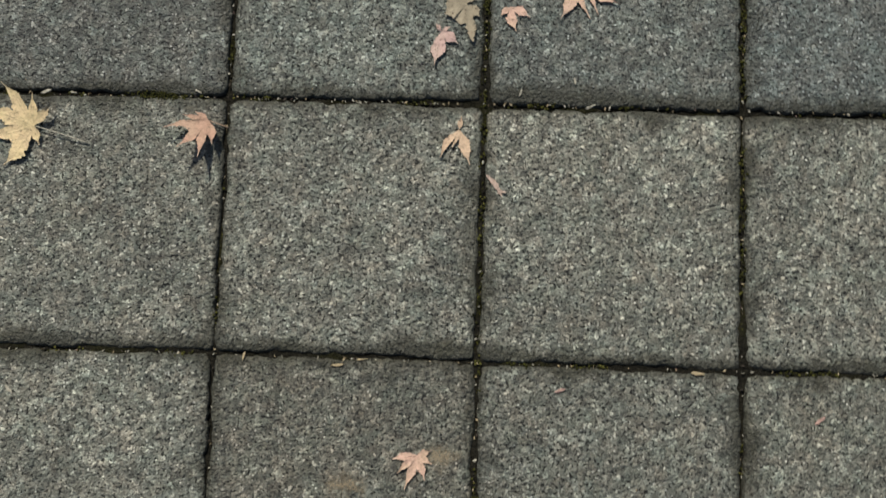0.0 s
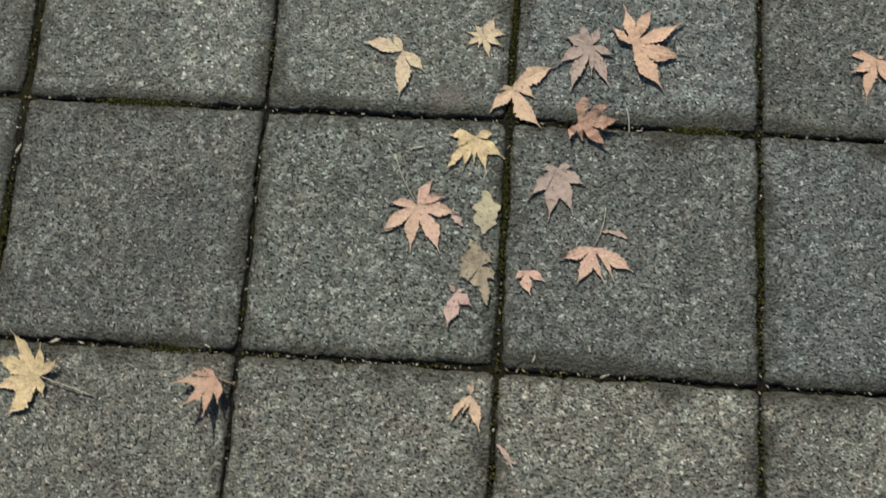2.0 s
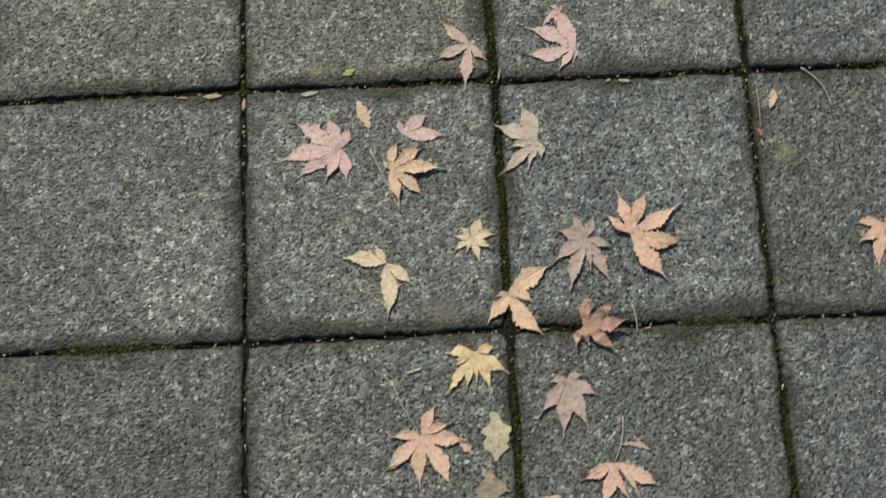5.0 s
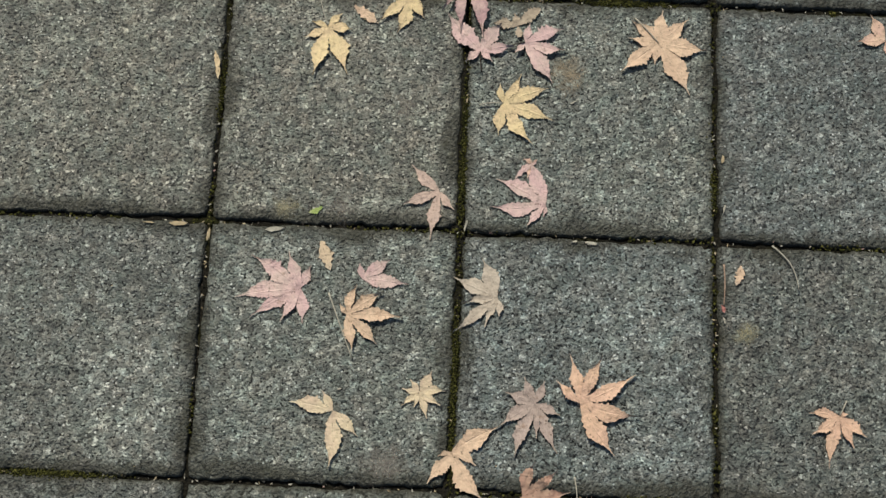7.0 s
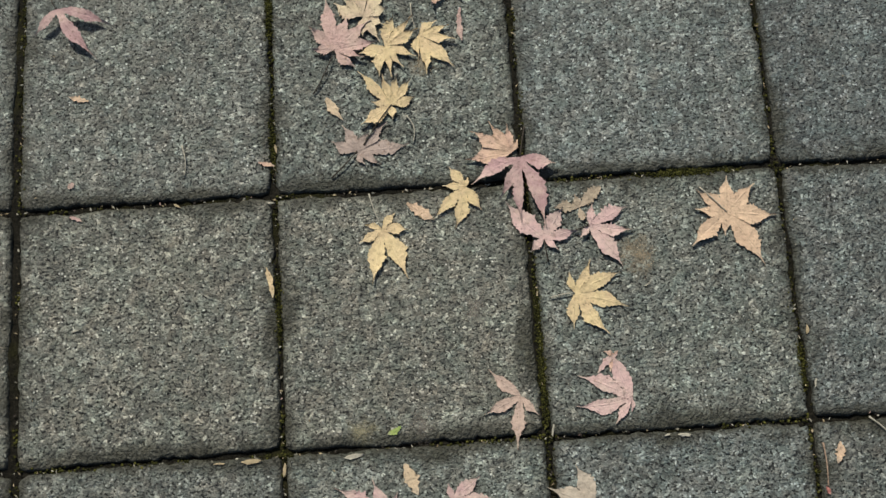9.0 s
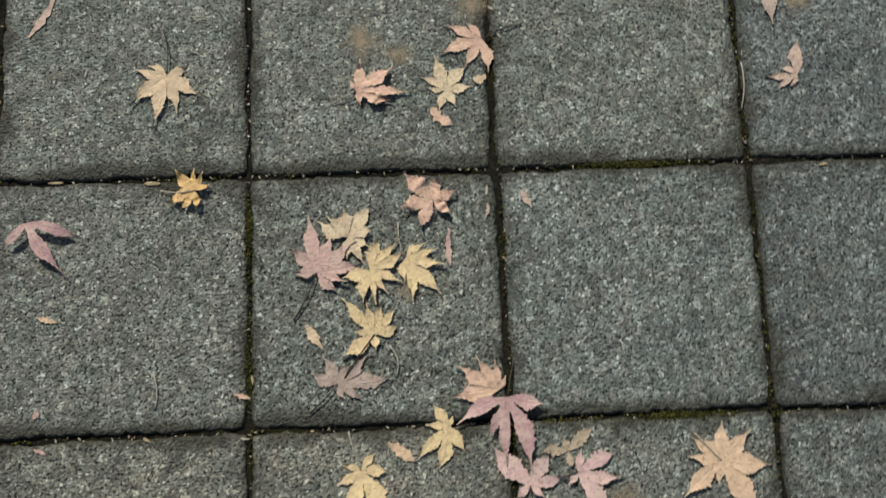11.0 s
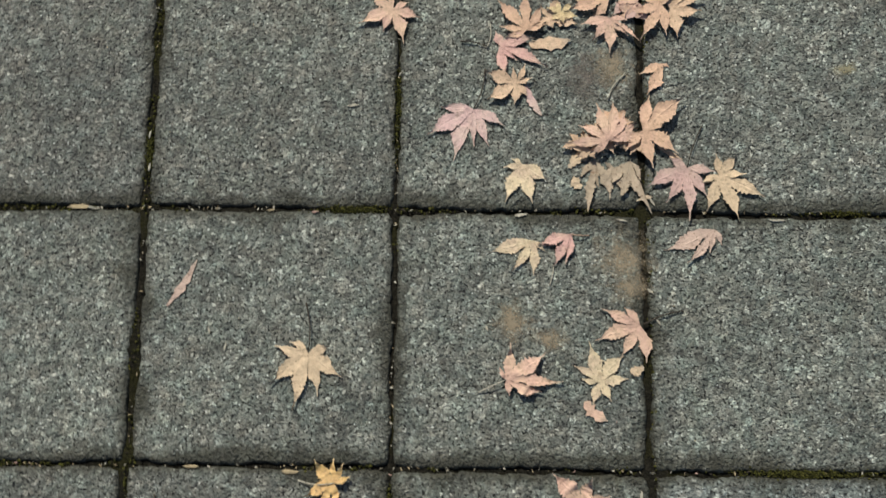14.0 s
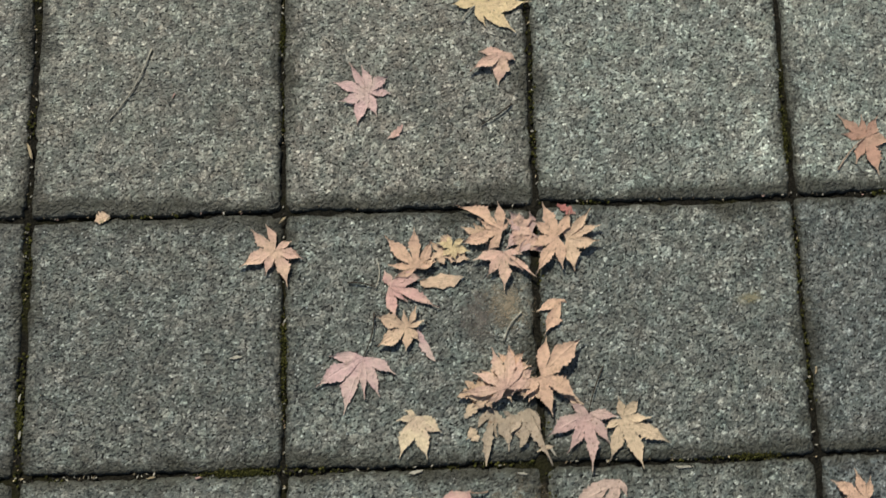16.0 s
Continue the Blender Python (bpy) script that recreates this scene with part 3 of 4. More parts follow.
def rotted_leaf(colour, x, y, across, along):
    """A rotted leaf, of which a ragged film is left on the slab."""
    rng = random.Random(int(1e4 * (x + 3 * y)))
    verts, uvs, faces = [(x, y, 0.0007)], [(0.5, 0.5)], []
    rim, rings = 28, 4
    for r in range(1, rings + 1):
        for k in range(rim):
            a = 2 * math.pi * k / rim
            f = r / rings * (1 + 0.22 * noise.noise((math.cos(a) * 2 + x * 50, math.sin(a) * 2, y * 50)))
            verts.append((x + f * across * 0.0015 * math.cos(a), y + f * along * 0.0015 * math.sin(a), 0.0005 + 0.0002 * rng.random() * (r < rings)))
            uvs.append((0.5 + 0.5 * r / rings * math.cos(a), 0.5 + 0.5 * r / rings * math.sin(a)))
    for k in range(rim):
        faces.append((0, 1 + k, 1 + (k + 1) % rim))
    for r in range(rings - 1):
        for k in range(rim):
            i, j = 1 + r * rim + k, 1 + r * rim + (k + 1) % rim
            faces.append((i, i + rim, j + rim, j))
    word = {"brown_stain": "brown", "olive_stain": "olive", "mauve_stain": "mauve-grey", "grey_stain": "dark grey"}[colour]
    return tagged(new("rotted_leaf", mesh_from("rotted_leaf", verts, faces, REMAINS[colour], uvs)), f"{word} crumbling film of a rotted leaf on the paving", "leaf", "rotted leaves")


MOSSY = []


def moss_tuft(x, y, across, along):
    """A stretch of joint that moss has filled."""
    MOSSY.append((x, y, across / 1000, along / 1000))


def leaf_scrap(colour, x, y, heading, length, width):
    """A single lobe or a torn piece of leaf."""
    LEAVES[0] += 1
    rng = random.Random(500 + LEAVES[0])
    a, n = radians(heading), 12
    verts, uvs, faces = [], [], []
    bow = rng.uniform(-0.1, 0.1) * length
    for k in range(n + 1):
        f = k / n
        wide = 0.5 * width * math.sin(math.pi * min(1, 0.06 + 0.92 * f)) ** 0.9 * rng.uniform(0.55, 1.2)
        for side in (1, 0, -1):
            s, t = f * length / 1000, (side * wide * rng.uniform(0.6, 1.15) + bow * math.sin(math.pi * f)) / 1000
            z = 0.0009 + 0.0004 * abs(side) + 0.0008 * math.sin(5 * f + LEAVES[0]) ** 2
            verts.append((x + s * math.cos(a) - t * math.sin(a), y + s * math.sin(a) + t * math.cos(a), z))
            uvs.append((0.5 + 0.5 * side, f))
    for k in range(n):
        i = 3 * k
        faces += [(i + 1, i + 4, i + 3, i), (i + 2, i + 5, i + 4, i + 1)]
    data = mesh_from("leaf_scrap", verts, faces, LEAF[colour], uvs)
    bm = bmesh.new()
    bm.from_mesh(data)
    thicken(bm, 0.0003)
    bm.to_mesh(data)
    bm.free()
    return tagged(new("leaf_scrap", data), f"{KINDS[colour]} torn scrap of a fallen leaf on the paving", "leaf scrap", "leaf scraps")


def twig(colour, x, y, heading, length, bend):
    """A loose leaf stalk or thin twig."""
    a, points = radians(heading), []
    for k in range(11):
        f = k / 10
        s, t = f * length / 1000, bend * length / 1000 * math.sin(math.pi * f)
        points.append(Vector((x + s * math.cos(a) - t * math.sin(a), y + s * math.sin(a) + t * math.cos(a), 0.0016 + 0.0012 * math.sin(math.pi * f))))
    radii = [0.0013] + [0.0009 - 0.0003 * k / 10 for k in range(9)] + [0.0011]
    word = {"pale": "bleached", "dark": "dark", "rust": "rust-coloured"}[colour]
    return tagged(new("twig", tube("twig", points, radii, LITTER[colour])), f"{word} loose leaf stalk lying on the paving", "twig", "loose leaf stalks")


def chip(colour, x, y, heading, length):
    """A small hard scrap: a bud scale, husk or splinter."""
    rng = random.Random(int(1e4 * (2 * x + 5 * y)))
    a = radians(heading)
    length, width = length / 1000, max(0.0018, length / 1000 * rng.uniform(0.13, 0.25))
    verts, faces = [], []
    outline = ((-0.5, 0.05), (-0.28, 0.42), (0.12, 0.5), (0.5, 0.1), (0.36, -0.35), (-0.2, -0.5))
    for z, grow in ((0.0004, 1.0), (0.0013, 0.85)):
        for s, t in outline:
            s, t = s * length * grow + rng.uniform(-0.0008, 0.0008), t * width * grow + rng.uniform(-0.0007, 0.0007)
            verts.append((x + s * math.cos(a) - t * math.sin(a), y + s * math.sin(a) + t * math.cos(a), z + rng.uniform(0, 0.0006)))
    for k in range(6):
        faces.append((6 + k, 6 + (k + 1) % 6, (k + 1) % 6, k))
    faces += [(0, 1, 2, 3, 4, 5), (11, 10, 9, 8, 7, 6)]
    word = {"pale": "bleached", "tan": "tan", "rose": "pinkish"}[colour]
    return tagged(new("husk", mesh_from("husk", verts, faces, LITTER[colour], smooth=False)), f"{word} dry husk or splinter on the paving", "plant scrap", "husks and splinters")


# ---- the leaves and scraps as they lie ----
maple_leaf("yellow", -0.5307, -0.0419, [(53, 33), (95, 40), (130, 69), (162, 66), (198, 63), (234, 60), (288, 24)], stem=(344, 67), lift=3, web=.6, w=1.3, rise=(40,9))
maple_leaf("red_salmon", -0.3246, -0.0291, [(148, 19), (170, 31), (194, 52), (230, 49), (264, 49), (286, 33)], stem=(341, 24), web=.56, w=1.35, rise=(255,19))
maple_leaf("tan", 0.5019, 0.9948, [(109, 33), (152, 39), (187, 38), (213, 33), (334, 28)], web=.5)
maple_leaf("salmon", 0.5170, 0.8710, [(284, 23), (379, 38), (476, 39), (544, 36)], web=.45)
maple_leaf("gold", -0.3654, 1.1951, [(22, 19), (66, 25), (93, 28), (132, 36), (204, 37), (232, 30), (275, 25)], stem=(177, 42), lift=7, web=.5, w=1.2, crumple=8)
maple_leaf("yellow", -0.0644, 2.0699, [(292, 31), (323, 62), (363, 70), (399, 48), (458, 41), (535, 29)], stem=(230, 28), web=.45)
maple_leaf("salmon", -0.0655, -0.4095, [(190, 29), (223, 31), (251, 41), (289, 30), (332, 20), (381, 18)], web=.6)
maple_leaf("tan", -0.0289, -0.0315, [(237, 42), (250, 23), (288, 44), (442, 16)], web=.45)
maple_leaf("pale_yellow", -0.1381, 0.3886, [(122, 26), (171, 52), (269, 65), (317, 42)], w=1.2)
maple_leaf("pale_yellow", -0.0393, 0.4136, [(128, 19), (170, 21), (218, 27), (252, 18), (288, 31), (331, 29), (366, 31), (423, 29)], web=.5, w=1.2)
maple_leaf("tan", 0.0000, 0.3481, [(199, 16), (235, 45), (306, 65), (334, 33), (390, 63)], web=.4)
maple_leaf("mauve", 0.0953, 0.4070, [(70, 29), (115, 34), (162, 37), (213, 49), (249, 65), (272, 40), (295, 61), (337, 31)], web=.4, w=1.35)
maple_leaf("orange", 0.1455, 0.4097, [(305, 70), (350, 69), (389, 73), (425, 62), (462, 57), (498, 37)], lift=4, web=.22, w=1.1)
maple_leaf("red_salmon", 0.0822, 0.3033, [(246, 25), (286, 23), (323, 49), (367, 54), (398, 50), (431, 40)], lift=3, web=.4, w=1.5, rise=(60,9), crumple=9)
maple_leaf("yellow", -0.0421, 0.2811, [(179, 33), (211, 31), (232, 60), (254, 46), (271, 35), (290, 51), (325, 47), (370, 25)], web=.75, w=1.6)
maple_leaf("salmon", -0.1063, 0.1917, [(181, 36), (222, 56), (266, 60), (298, 67), (348, 52), (381, 39), (422, 38)], web=.4, stem=(117, 68))
maple_leaf("umber", -0.0253, 0.1201, [(70, 25), (107, 42), (155, 34), (207, 34), (256, 33), (281, 55), (317, 24)], web=.9, w=2.8, tatter=1)
maple_leaf("mauve_pink", -0.0534, 0.0871, [(260, 43), (323, 25), (384, 11), (493, 11)], web=.5, w=1.25)
maple_leaf("mauve", 0.0597, 0.2466, [(188, 19), (230, 53), (263, 67), (290, 63), (330, 41), (372, 19)], web=.75, w=1.6)
maple_leaf("salmon", 0.1063, 0.1512, [(202, 44), (247, 51), (289, 49), (302, 47), (332, 57)], web=.22, stem=(75, 51))
maple_leaf("salmon", 0.0276, 0.1185, [(224, 16), (283, 31), (332, 27)], web=.3, w=1.6)
maple_leaf("pink", -0.1864, 0.5298, [(68, 30), (111, 47), (149, 72), (190, 78), (213, 69), (243, 46), (277, 42)], web=.55, w=1.5)
maple_leaf("tan", -0.1296, 0.5005, [(282, 43), (318, 52), (359, 66), (395, 50), (434, 38), (485, 15)], lift=3, web=.25)
maple_leaf("pink", -0.1142, 0.5443, [(355, 56), (397, 42), (461, 19)], web=.4)
maple_leaf("beige", 0.0470, 0.5284, [(113, 50), (157, 57), (191, 41), (220, 67), (249, 39), (277, 23)], web=.6, w=1.6)
maple_leaf("pale_salmon", -0.0274, 0.6548, [(137, 48), (202, 48), (262, 61), (310, 29)], web=.15, w=.85)
maple_leaf("pink", 0.1012, 0.6438, [(110, 62), (154, 68), (184, 67), (230, 35), (259, 15)], web=.3)
maple_leaf("orange", 0.4435, 0.4090, [(177, 36), (214, 39), (257, 63), (291, 39), (323, 38), (374, 9)], web=.45, stem=(64, 19))
maple_leaf("yellow", -0.1769, 0.8630, [(165, 22), (210, 32), (258, 68), (294, 69), (353, 31), (406, 25)], web=.3, stem=(107, 45))
maple_leaf("yellow", -0.0734, 0.9072, [(75, 12), (126, 32), (174, 29), (221, 58), (252, 55), (300, 35)], web=.4, lift=2)
maple_leaf("purple", -0.0064, 0.9379, [(206, 67), (240, 57), (267, 80), (286, 90), (347, 44)], web=.25, lift=7, layer=3, stem=(77, 41))
maple_leaf("salmon", -0.0136, 0.9474, [(66, 17), (98, 36), (124, 49), (151, 59), (187, 59)], web=.8, w=1.5, layer=1)
maple_leaf("pink", 0.0150, 0.8372, [(319, 21), (370, 42), (416, 45), (491, 65), (579, 23)], web=.3, layer=1, stem=(276, 28))
maple_leaf("grey_tan", 0.0607, 0.8737, [(41, 44), (106, 17), (178, 34), (278, 22)], web=.6, w=1.3, tatter=1)
maple_leaf("pink", 0.0700, 0.8503, [(230, 19), (304, 63), (351, 51), (384, 53), (438, 27)], web=.3, lift=2, layer=1, stem=(193, 25))
maple_leaf("yellow", 0.0454, 0.7706, [(264, 43), (306, 64), (342, 67), (381, 63), (421, 45), (460, 26)], web=.4, stem=(188, 29))
maple_leaf("tan", 0.2362, 0.8560, [(138, 45), (171, 39), (220, 60), (260, 29), (300, 76), (354, 60), (402, 50), (443, 46)], web=.65, w=1.5, lift=2, stem=(131, 44))
maple_leaf("mauve_pink", -0.2232, 1.0913, [(315, 36), (341, 39), (369, 55), (398, 60), (429, 52), (457, 72), (494, 44), (537, 28)], web=.75, w=1.7, layer=2, stem=(243, 62))
maple_leaf("pale_yellow", -0.1854, 1.1329, [(266, 26), (299, 39), (333, 27), (378, 33), (414, 50), (457, 36), (493, 36), (511, 42)], web=.9, w=2.4, layer=1, lift=2)
maple_leaf("yellow", -0.1610, 1.0926, [(195, 34), (258, 42), (279, 43), (307, 37), (338, 42), (385, 47), (407, 54), (433, 42)], web=.55, w=1.6, layer=2)
maple_leaf("yellow", -0.1188, 1.1055, [(268, 30), (278, 54), (313, 62), (348, 48), (375, 41), (396, 30)], web=.75, w=1.9, layer=1, stem=(99, 43))
maple_leaf("yellow", -0.1570, 1.0164, [(16, 32), (51, 41), (76, 40), (103, 41), (131, 60), (168, 25), (212, 46), (274, 19)], web=.7, w=1.7, layer=1, stem=(234, 61), stalk="dark")
maple_leaf("mauve", -0.2016, 0.9595, [(297, 19), (329, 35), (366, 66), (402, 54), (417, 29), (476, 39), (514, 34)], web=.65, w=1.8, stem=(224, 44))
maple_leaf("salmon", -0.0837, 1.1752, [(318, 31), (379, 32), (431, 32), (495, 49), (556, 44), (606, 42)], web=.45, lift=4, crumple=11)
maple_leaf("salmon", 0.0846, 0.6962, [(38, 6), (163, 12), (252, 21)], web=.4)
maple_leaf("salmon", -0.1709, 1.3138, [(282, 19), (342, 44), (359, 66), (394, 55), (443, 43), (479, 16)], web=.4, lift=5, crumple=7, stem=(205, 35))
maple_leaf("pale_yellow", -0.0631, 1.3130, [(253, 28), (301, 26), (366, 35), (407, 42), (464, 48), (508, 36), (532, 21)], web=.32)
maple_leaf("salmon", -0.0146, 1.3793, [(131, 28), (158, 49), (200, 57), (238, 46), (278, 45)], web=.4, w=1.4)
maple_leaf("ochre", -0.4011, 1.3422, [(150, 27), (169, 41), (221, 57), (256, 68), (284, 52), (326, 49), (378, 26)], web=.65, w=1.5, lift=2, stem=(95, 59))
maple_leaf("pale_yellow", -0.1378, 1.4783, [(195, 56), (234, 48), (269, 42), (316, 18)], web=.3)
maple_leaf("rose", -0.0935, 1.4854, [(197, 42), (240, 45), (258, 36)], web=.3, lift=3, w=1.1, stem=(359, 21))
maple_leaf("pale_salmon", 0.0775, 1.4936, [(202, 68), (229, 55), (253, 30), (288, 20)], web=.35)
maple_leaf("purple", -0.5606, 1.1614, [(226, 42), (306, 79), (342, 69)], lift=12, web=.2, w=.62, stem=(120, 21))
maple_leaf("orange", 0.3524, 1.4610, [(76, 29), (107, 38), (147, 47), (182, 50), (214, 48)], lift=2, web=.5, layer=2)
maple_leaf("mauve", 0.3537, 1.4438, [(204, 33), (268, 58), (306, 24)], web=.5, layer=1, w=1.2)
maple_leaf("pale_salmon", 0.3768, 1.3207, [(84, 47), (159, 23), (184, 42), (213, 39), (237, 19)], web=.4, w=1.4)
maple_leaf("salmon", -0.3117, 1.7713, [(111, 33), (139, 40), (205, 48), (249, 34), (287, 48), (339, 36), (384, 22)], lift=2, web=.4)
maple_leaf("orange", -0.1456, 1.7428, [(17, 25), (62, 39), (93, 50), (133, 55), (171, 35), (200, 29)], lift=2, web=.35, layer=2)
maple_leaf("tan", -0.1203, 1.7622, [(216, 26), (292, 20), (344, 43), (409, 30), (484, 15)], web=.5, layer=1, tatter=1)
maple_leaf("rose", -0.1793, 1.7231, [(282, 40), (318, 30), (335, 66), (372, 44), (464, 20)], web=.5, layer=1, w=1.5)
maple_leaf("tan", -0.1580, 1.6739, [(21, 21), (67, 27), (103, 21), (159, 41), (210, 42), (263, 28), (308, 21)], web=.3, layer=2)
maple_leaf("pink", -0.2106, 1.6415, [(176, 41), (211, 66), (250, 70), (271, 49), (292, 51), (330, 43)], web=.45, stem=(75, 53))
maple_leaf("pale_yellow", -0.1517, 1.5725, [(152, 14), (193, 23), (247, 52), (284, 51), (327, 36)], web=.6, w=1.6)
maple_leaf("orange", -0.0432, 1.7842, [(56, 13), (97, 36), (149, 66), (152, 34), (194, 54), (228, 33)], lift=2, web=.4, layer=2)
maple_leaf("salmon", -0.0436, 1.7590, [(194, 37), (234, 37), (269, 46), (313, 33), (320, 49), (350, 23)], lift=2, web=.55, layer=3)
maple_leaf("mauve_pink", -0.0078, 1.7816, [(96, 25), (136, 40), (210, 38), (236, 34), (293, 30)], web=.7, layer=1, w=1.6)
maple_leaf("orange", 0.0214, 1.7752, [(63, 35), (112, 45), (146, 36), (200, 36), (238, 54), (276, 40)], lift=2, web=.45, layer=4)
maple_leaf("tan", 0.0312, 1.7715, [(281, 40), (355, 39), (380, 45), (410, 48), (444, 25)], web=.5, layer=3)
maple_leaf("orange", 0.0214, 1.7017, [(206, 33), (243, 48), (322, 8)], web=.35, w=1.2)
maple_leaf("salmon", -0.0481, 1.5992, [(16, 40), (45, 37), (84, 50), (107, 51), (152, 43), (183, 55), (214, 29)], lift=5, web=.3, layer=6)
maple_leaf("orange", -0.0071, 1.6127, [(230, 33), (284, 48), (326, 51), (400, 68), (439, 46)], lift=4, web=.34, layer=5)
maple_leaf("pale_yellow", -0.0403, 1.6144, [(5, 28), (42, 27), (91, 28), (141, 27), (182, 31)], web=.6, layer=2, tatter=1)
maple_leaf("grey_tan", -0.0634, 1.5785, [(231, 32), (261, 76), (278, 44), (291, 56)], web=.5, tatter=1)
maple_leaf("grey_tan", -0.0219, 1.5771, [(230, 40), (253, 59), (290, 70), (297, 31)], web=.55, layer=1, tatter=1)
maple_leaf("mauve_pink", 0.0458, 1.5691, [(151, 24), (207, 56), (238, 53), (270, 66), (303, 44), (351, 34)], web=.5, layer=2, stem=(69, 56))
maple_leaf("ochre", 0.0841, 1.5608, [(206, 25), (249, 51), (290, 61), (332, 61), (362, 33), (409, 33), (458, 26)], web=.4, layer=1)
maple_leaf("pink", -0.1985, 1.9622, [(355, 28), (396, 31), (462, 36), (481, 45), (522, 46), (557, 39), (611, 45), (648, 34)], web=.45)
maple_leaf("salmon", -0.0312, 2.0075, [(175, 32), (209, 49), (258, 44), (321, 17)], lift=3, web=.6, w=1.2)
maple_leaf("red_salmon", 0.3990, 1.8850, [(246, 36), (283, 49), (346, 33), (416, 32), (455, 29), (496, 43), (530, 29)], web=.6, w=1.15, stem=(227, 54))
maple_leaf("tan", -0.0486, 1.6037, [(290, 21), (348, 31), (408, 23), (470, 22), (552, 21)], web=.5, layer=2, tatter=1)
maple_leaf("salmon", -0.0166, 1.7656, [(333, 15), (385, 24), (439, 25), (509, 23), (560, 18)], web=.55, layer=2, tatter=1)
maple_leaf("tan", -0.0245, 1.6042, [(310, 17), (394, 16), (469, 17), (560, 18)], web=.5, layer=3, tatter=1)
maple_leaf("tan", -0.0781, 1.5995, [(334, 16), (452, 17), (507, 23), (557, 30)], web=.5, layer=1, tatter=1)
maple_leaf("tan", -0.0621, 1.6067, [(302, 21), (386, 25), (429, 26), (492, 21), (557, 23)], web=.5, layer=4, lift=3)
maple_leaf("salmon", -0.0340, 1.6097, [(248, 19), (322, 20), (394, 24), (440, 26), (486, 26)], web=.5, layer=5, lift=4)
maple_leaf("orange", -0.0398, 1.6254, [(294, 14), (358, 23), (406, 23), (455, 24), (495, 22)], web=.6, layer=3, lift=2)
maple_leaf("tan", -0.0707, 1.5896, [(122, 12), (174, 26), (212, 20), (299, 13), (369, 17)], web=.6, layer=3, lift=3)
maple_leaf("tan", -0.0170, 1.5975, [(148, 13), (198, 19), (249, 15), (323, 18), (384, 15)], web=.6, layer=4)
maple_leaf("tan", -0.0695, 1.7810, [(301, 15), (396, 15), (478, 16), (516, 25), (565, 18)], web=.6, layer=1)
maple_leaf("yellow", -0.1034, 1.7671, [(114, 15), (166, 19), (221, 18), (282, 17), (344, 22), (391, 18)], web=.6, layer=2, lift=2)
maple_leaf("salmon", -0.0235, 1.7890, [(243, 17), (326, 20), (391, 18), (447, 16), (505, 18)], web=.6, layer=2)
maple_leaf("grey_tan", -0.0424, 1.5695, [(153, 11), (238, 33), (263, 41), (292, 38), (335, 24)], web=.5, tatter=1)
rotted_leaf("brown_stain", -0.0387, -0.4118, 20, 16)
rotted_leaf("brown_stain", -0.1473, -0.4443, 23, 15)
rotted_leaf("mauve_stain", -0.0739, 0.3324, 30, 21)
rotted_leaf("olive_stain", -0.2103, 0.6281, 18, 12)
rotted_leaf("mauve_stain", -0.1422, 0.6287, 14, 18)
rotted_leaf("olive_stain", 0.3405, 0.4986, 16, 13)
rotted_leaf("brown_stain", 0.1259, 0.8139, 23, 25)
rotted_leaf("mauve_stain", -0.0740, 0.7582, 14, 20)
rotted_leaf("brown_stain", -0.0323, 1.4574, 35, 31)
rotted_leaf("brown_stain", -0.0251, 1.4247, 23, 19)
rotted_leaf("brown_stain", -0.1641, 1.3842, 25, 28)
rotted_leaf("brown_stain", -0.1161, 1.3619, 22, 14)
rotted_leaf("brown_stain", 0.3847, 1.4186, 23, 17)
rotted_leaf("grey_stain", -0.0729, 1.6840, 24, 33)
rotted_leaf("brown_stain", -0.0427, 1.6962, 29, 28)
rotted_leaf("olive_stain", 0.2430, 1.6958, 17, 7)
rotted_leaf("brown_stain", -0.1132, 1.0656, 17, 16)
leaf_scrap("pale_salmon", -0.0174, 1.1688, 259, 18, 6)
leaf_scrap("pink", 0.0884, 0.6963, 220, 33, 8)
leaf_scrap("rose", -0.1579, 1.9196, 222, 25, 10)
leaf_scrap("red", 0.0232, 1.8147, 331, 25, 12)
leaf_scrap("tan", 0.3984, 1.4826, 339, 27, 8)
leaf_scrap("tan", 0.3335, 0.5797, 256, 25, 11)
leaf_scrap("yellow", -0.3153, 0.8240, 280, 37, 8)
leaf_scrap("green", -0.1674, 0.6298, 206, 18, 9)
leaf_scrap("rose", -0.1283, 1.4736, 21, 40, 8)
leaf_scrap("tan", 0.0113, 1.5962, 330, 35, 9)
leaf_scrap("pale_salmon", 0.0424, 1.7402, 105, 21, 6)
leaf_scrap("olive", -0.0399, 0.1526, 299, 22, 8)
leaf_scrap("pale_salmon", -0.1421, 0.1560, 42, 13, 5)
leaf_scrap("red", 0.3102, 0.5314, 290, 10, 6)
leaf_scrap("mauve_pink", -0.5465, 0.9004, 336, 16, 6)
leaf_scrap("ochre", -0.0272, 1.3246, 20, 17, 15)
leaf_scrap("tan", -0.5243, 1.0441, 164, 26, 8)
leaf_scrap("mauve_pink", -0.5421, 0.9420, 225, 10, 8)
leaf_scrap("salmon", -0.3213, 0.9536, 344, 21, 6)
leaf_scrap("olive", -0.0259, 0.2133, 271, 54, 33)
leaf_scrap("tan", -0.1421, 1.7252, 7, 51, 20)
leaf_scrap("pink", -0.1469, 1.6715, 297, 43, 13)
leaf_scrap("ochre", -0.0721, 1.5877, 219, 31, 17)
leaf_scrap("ochre", -0.0901, 1.5571, 300, 18, 15)
leaf_scrap("pale_yellow", 0.0294, 1.6335, 159, 12, 9)
leaf_scrap("tan", -0.1454, 0.8920, 324, 39, 16)
leaf_scrap("ochre", -0.1658, 0.5879, 291, 38, 18)
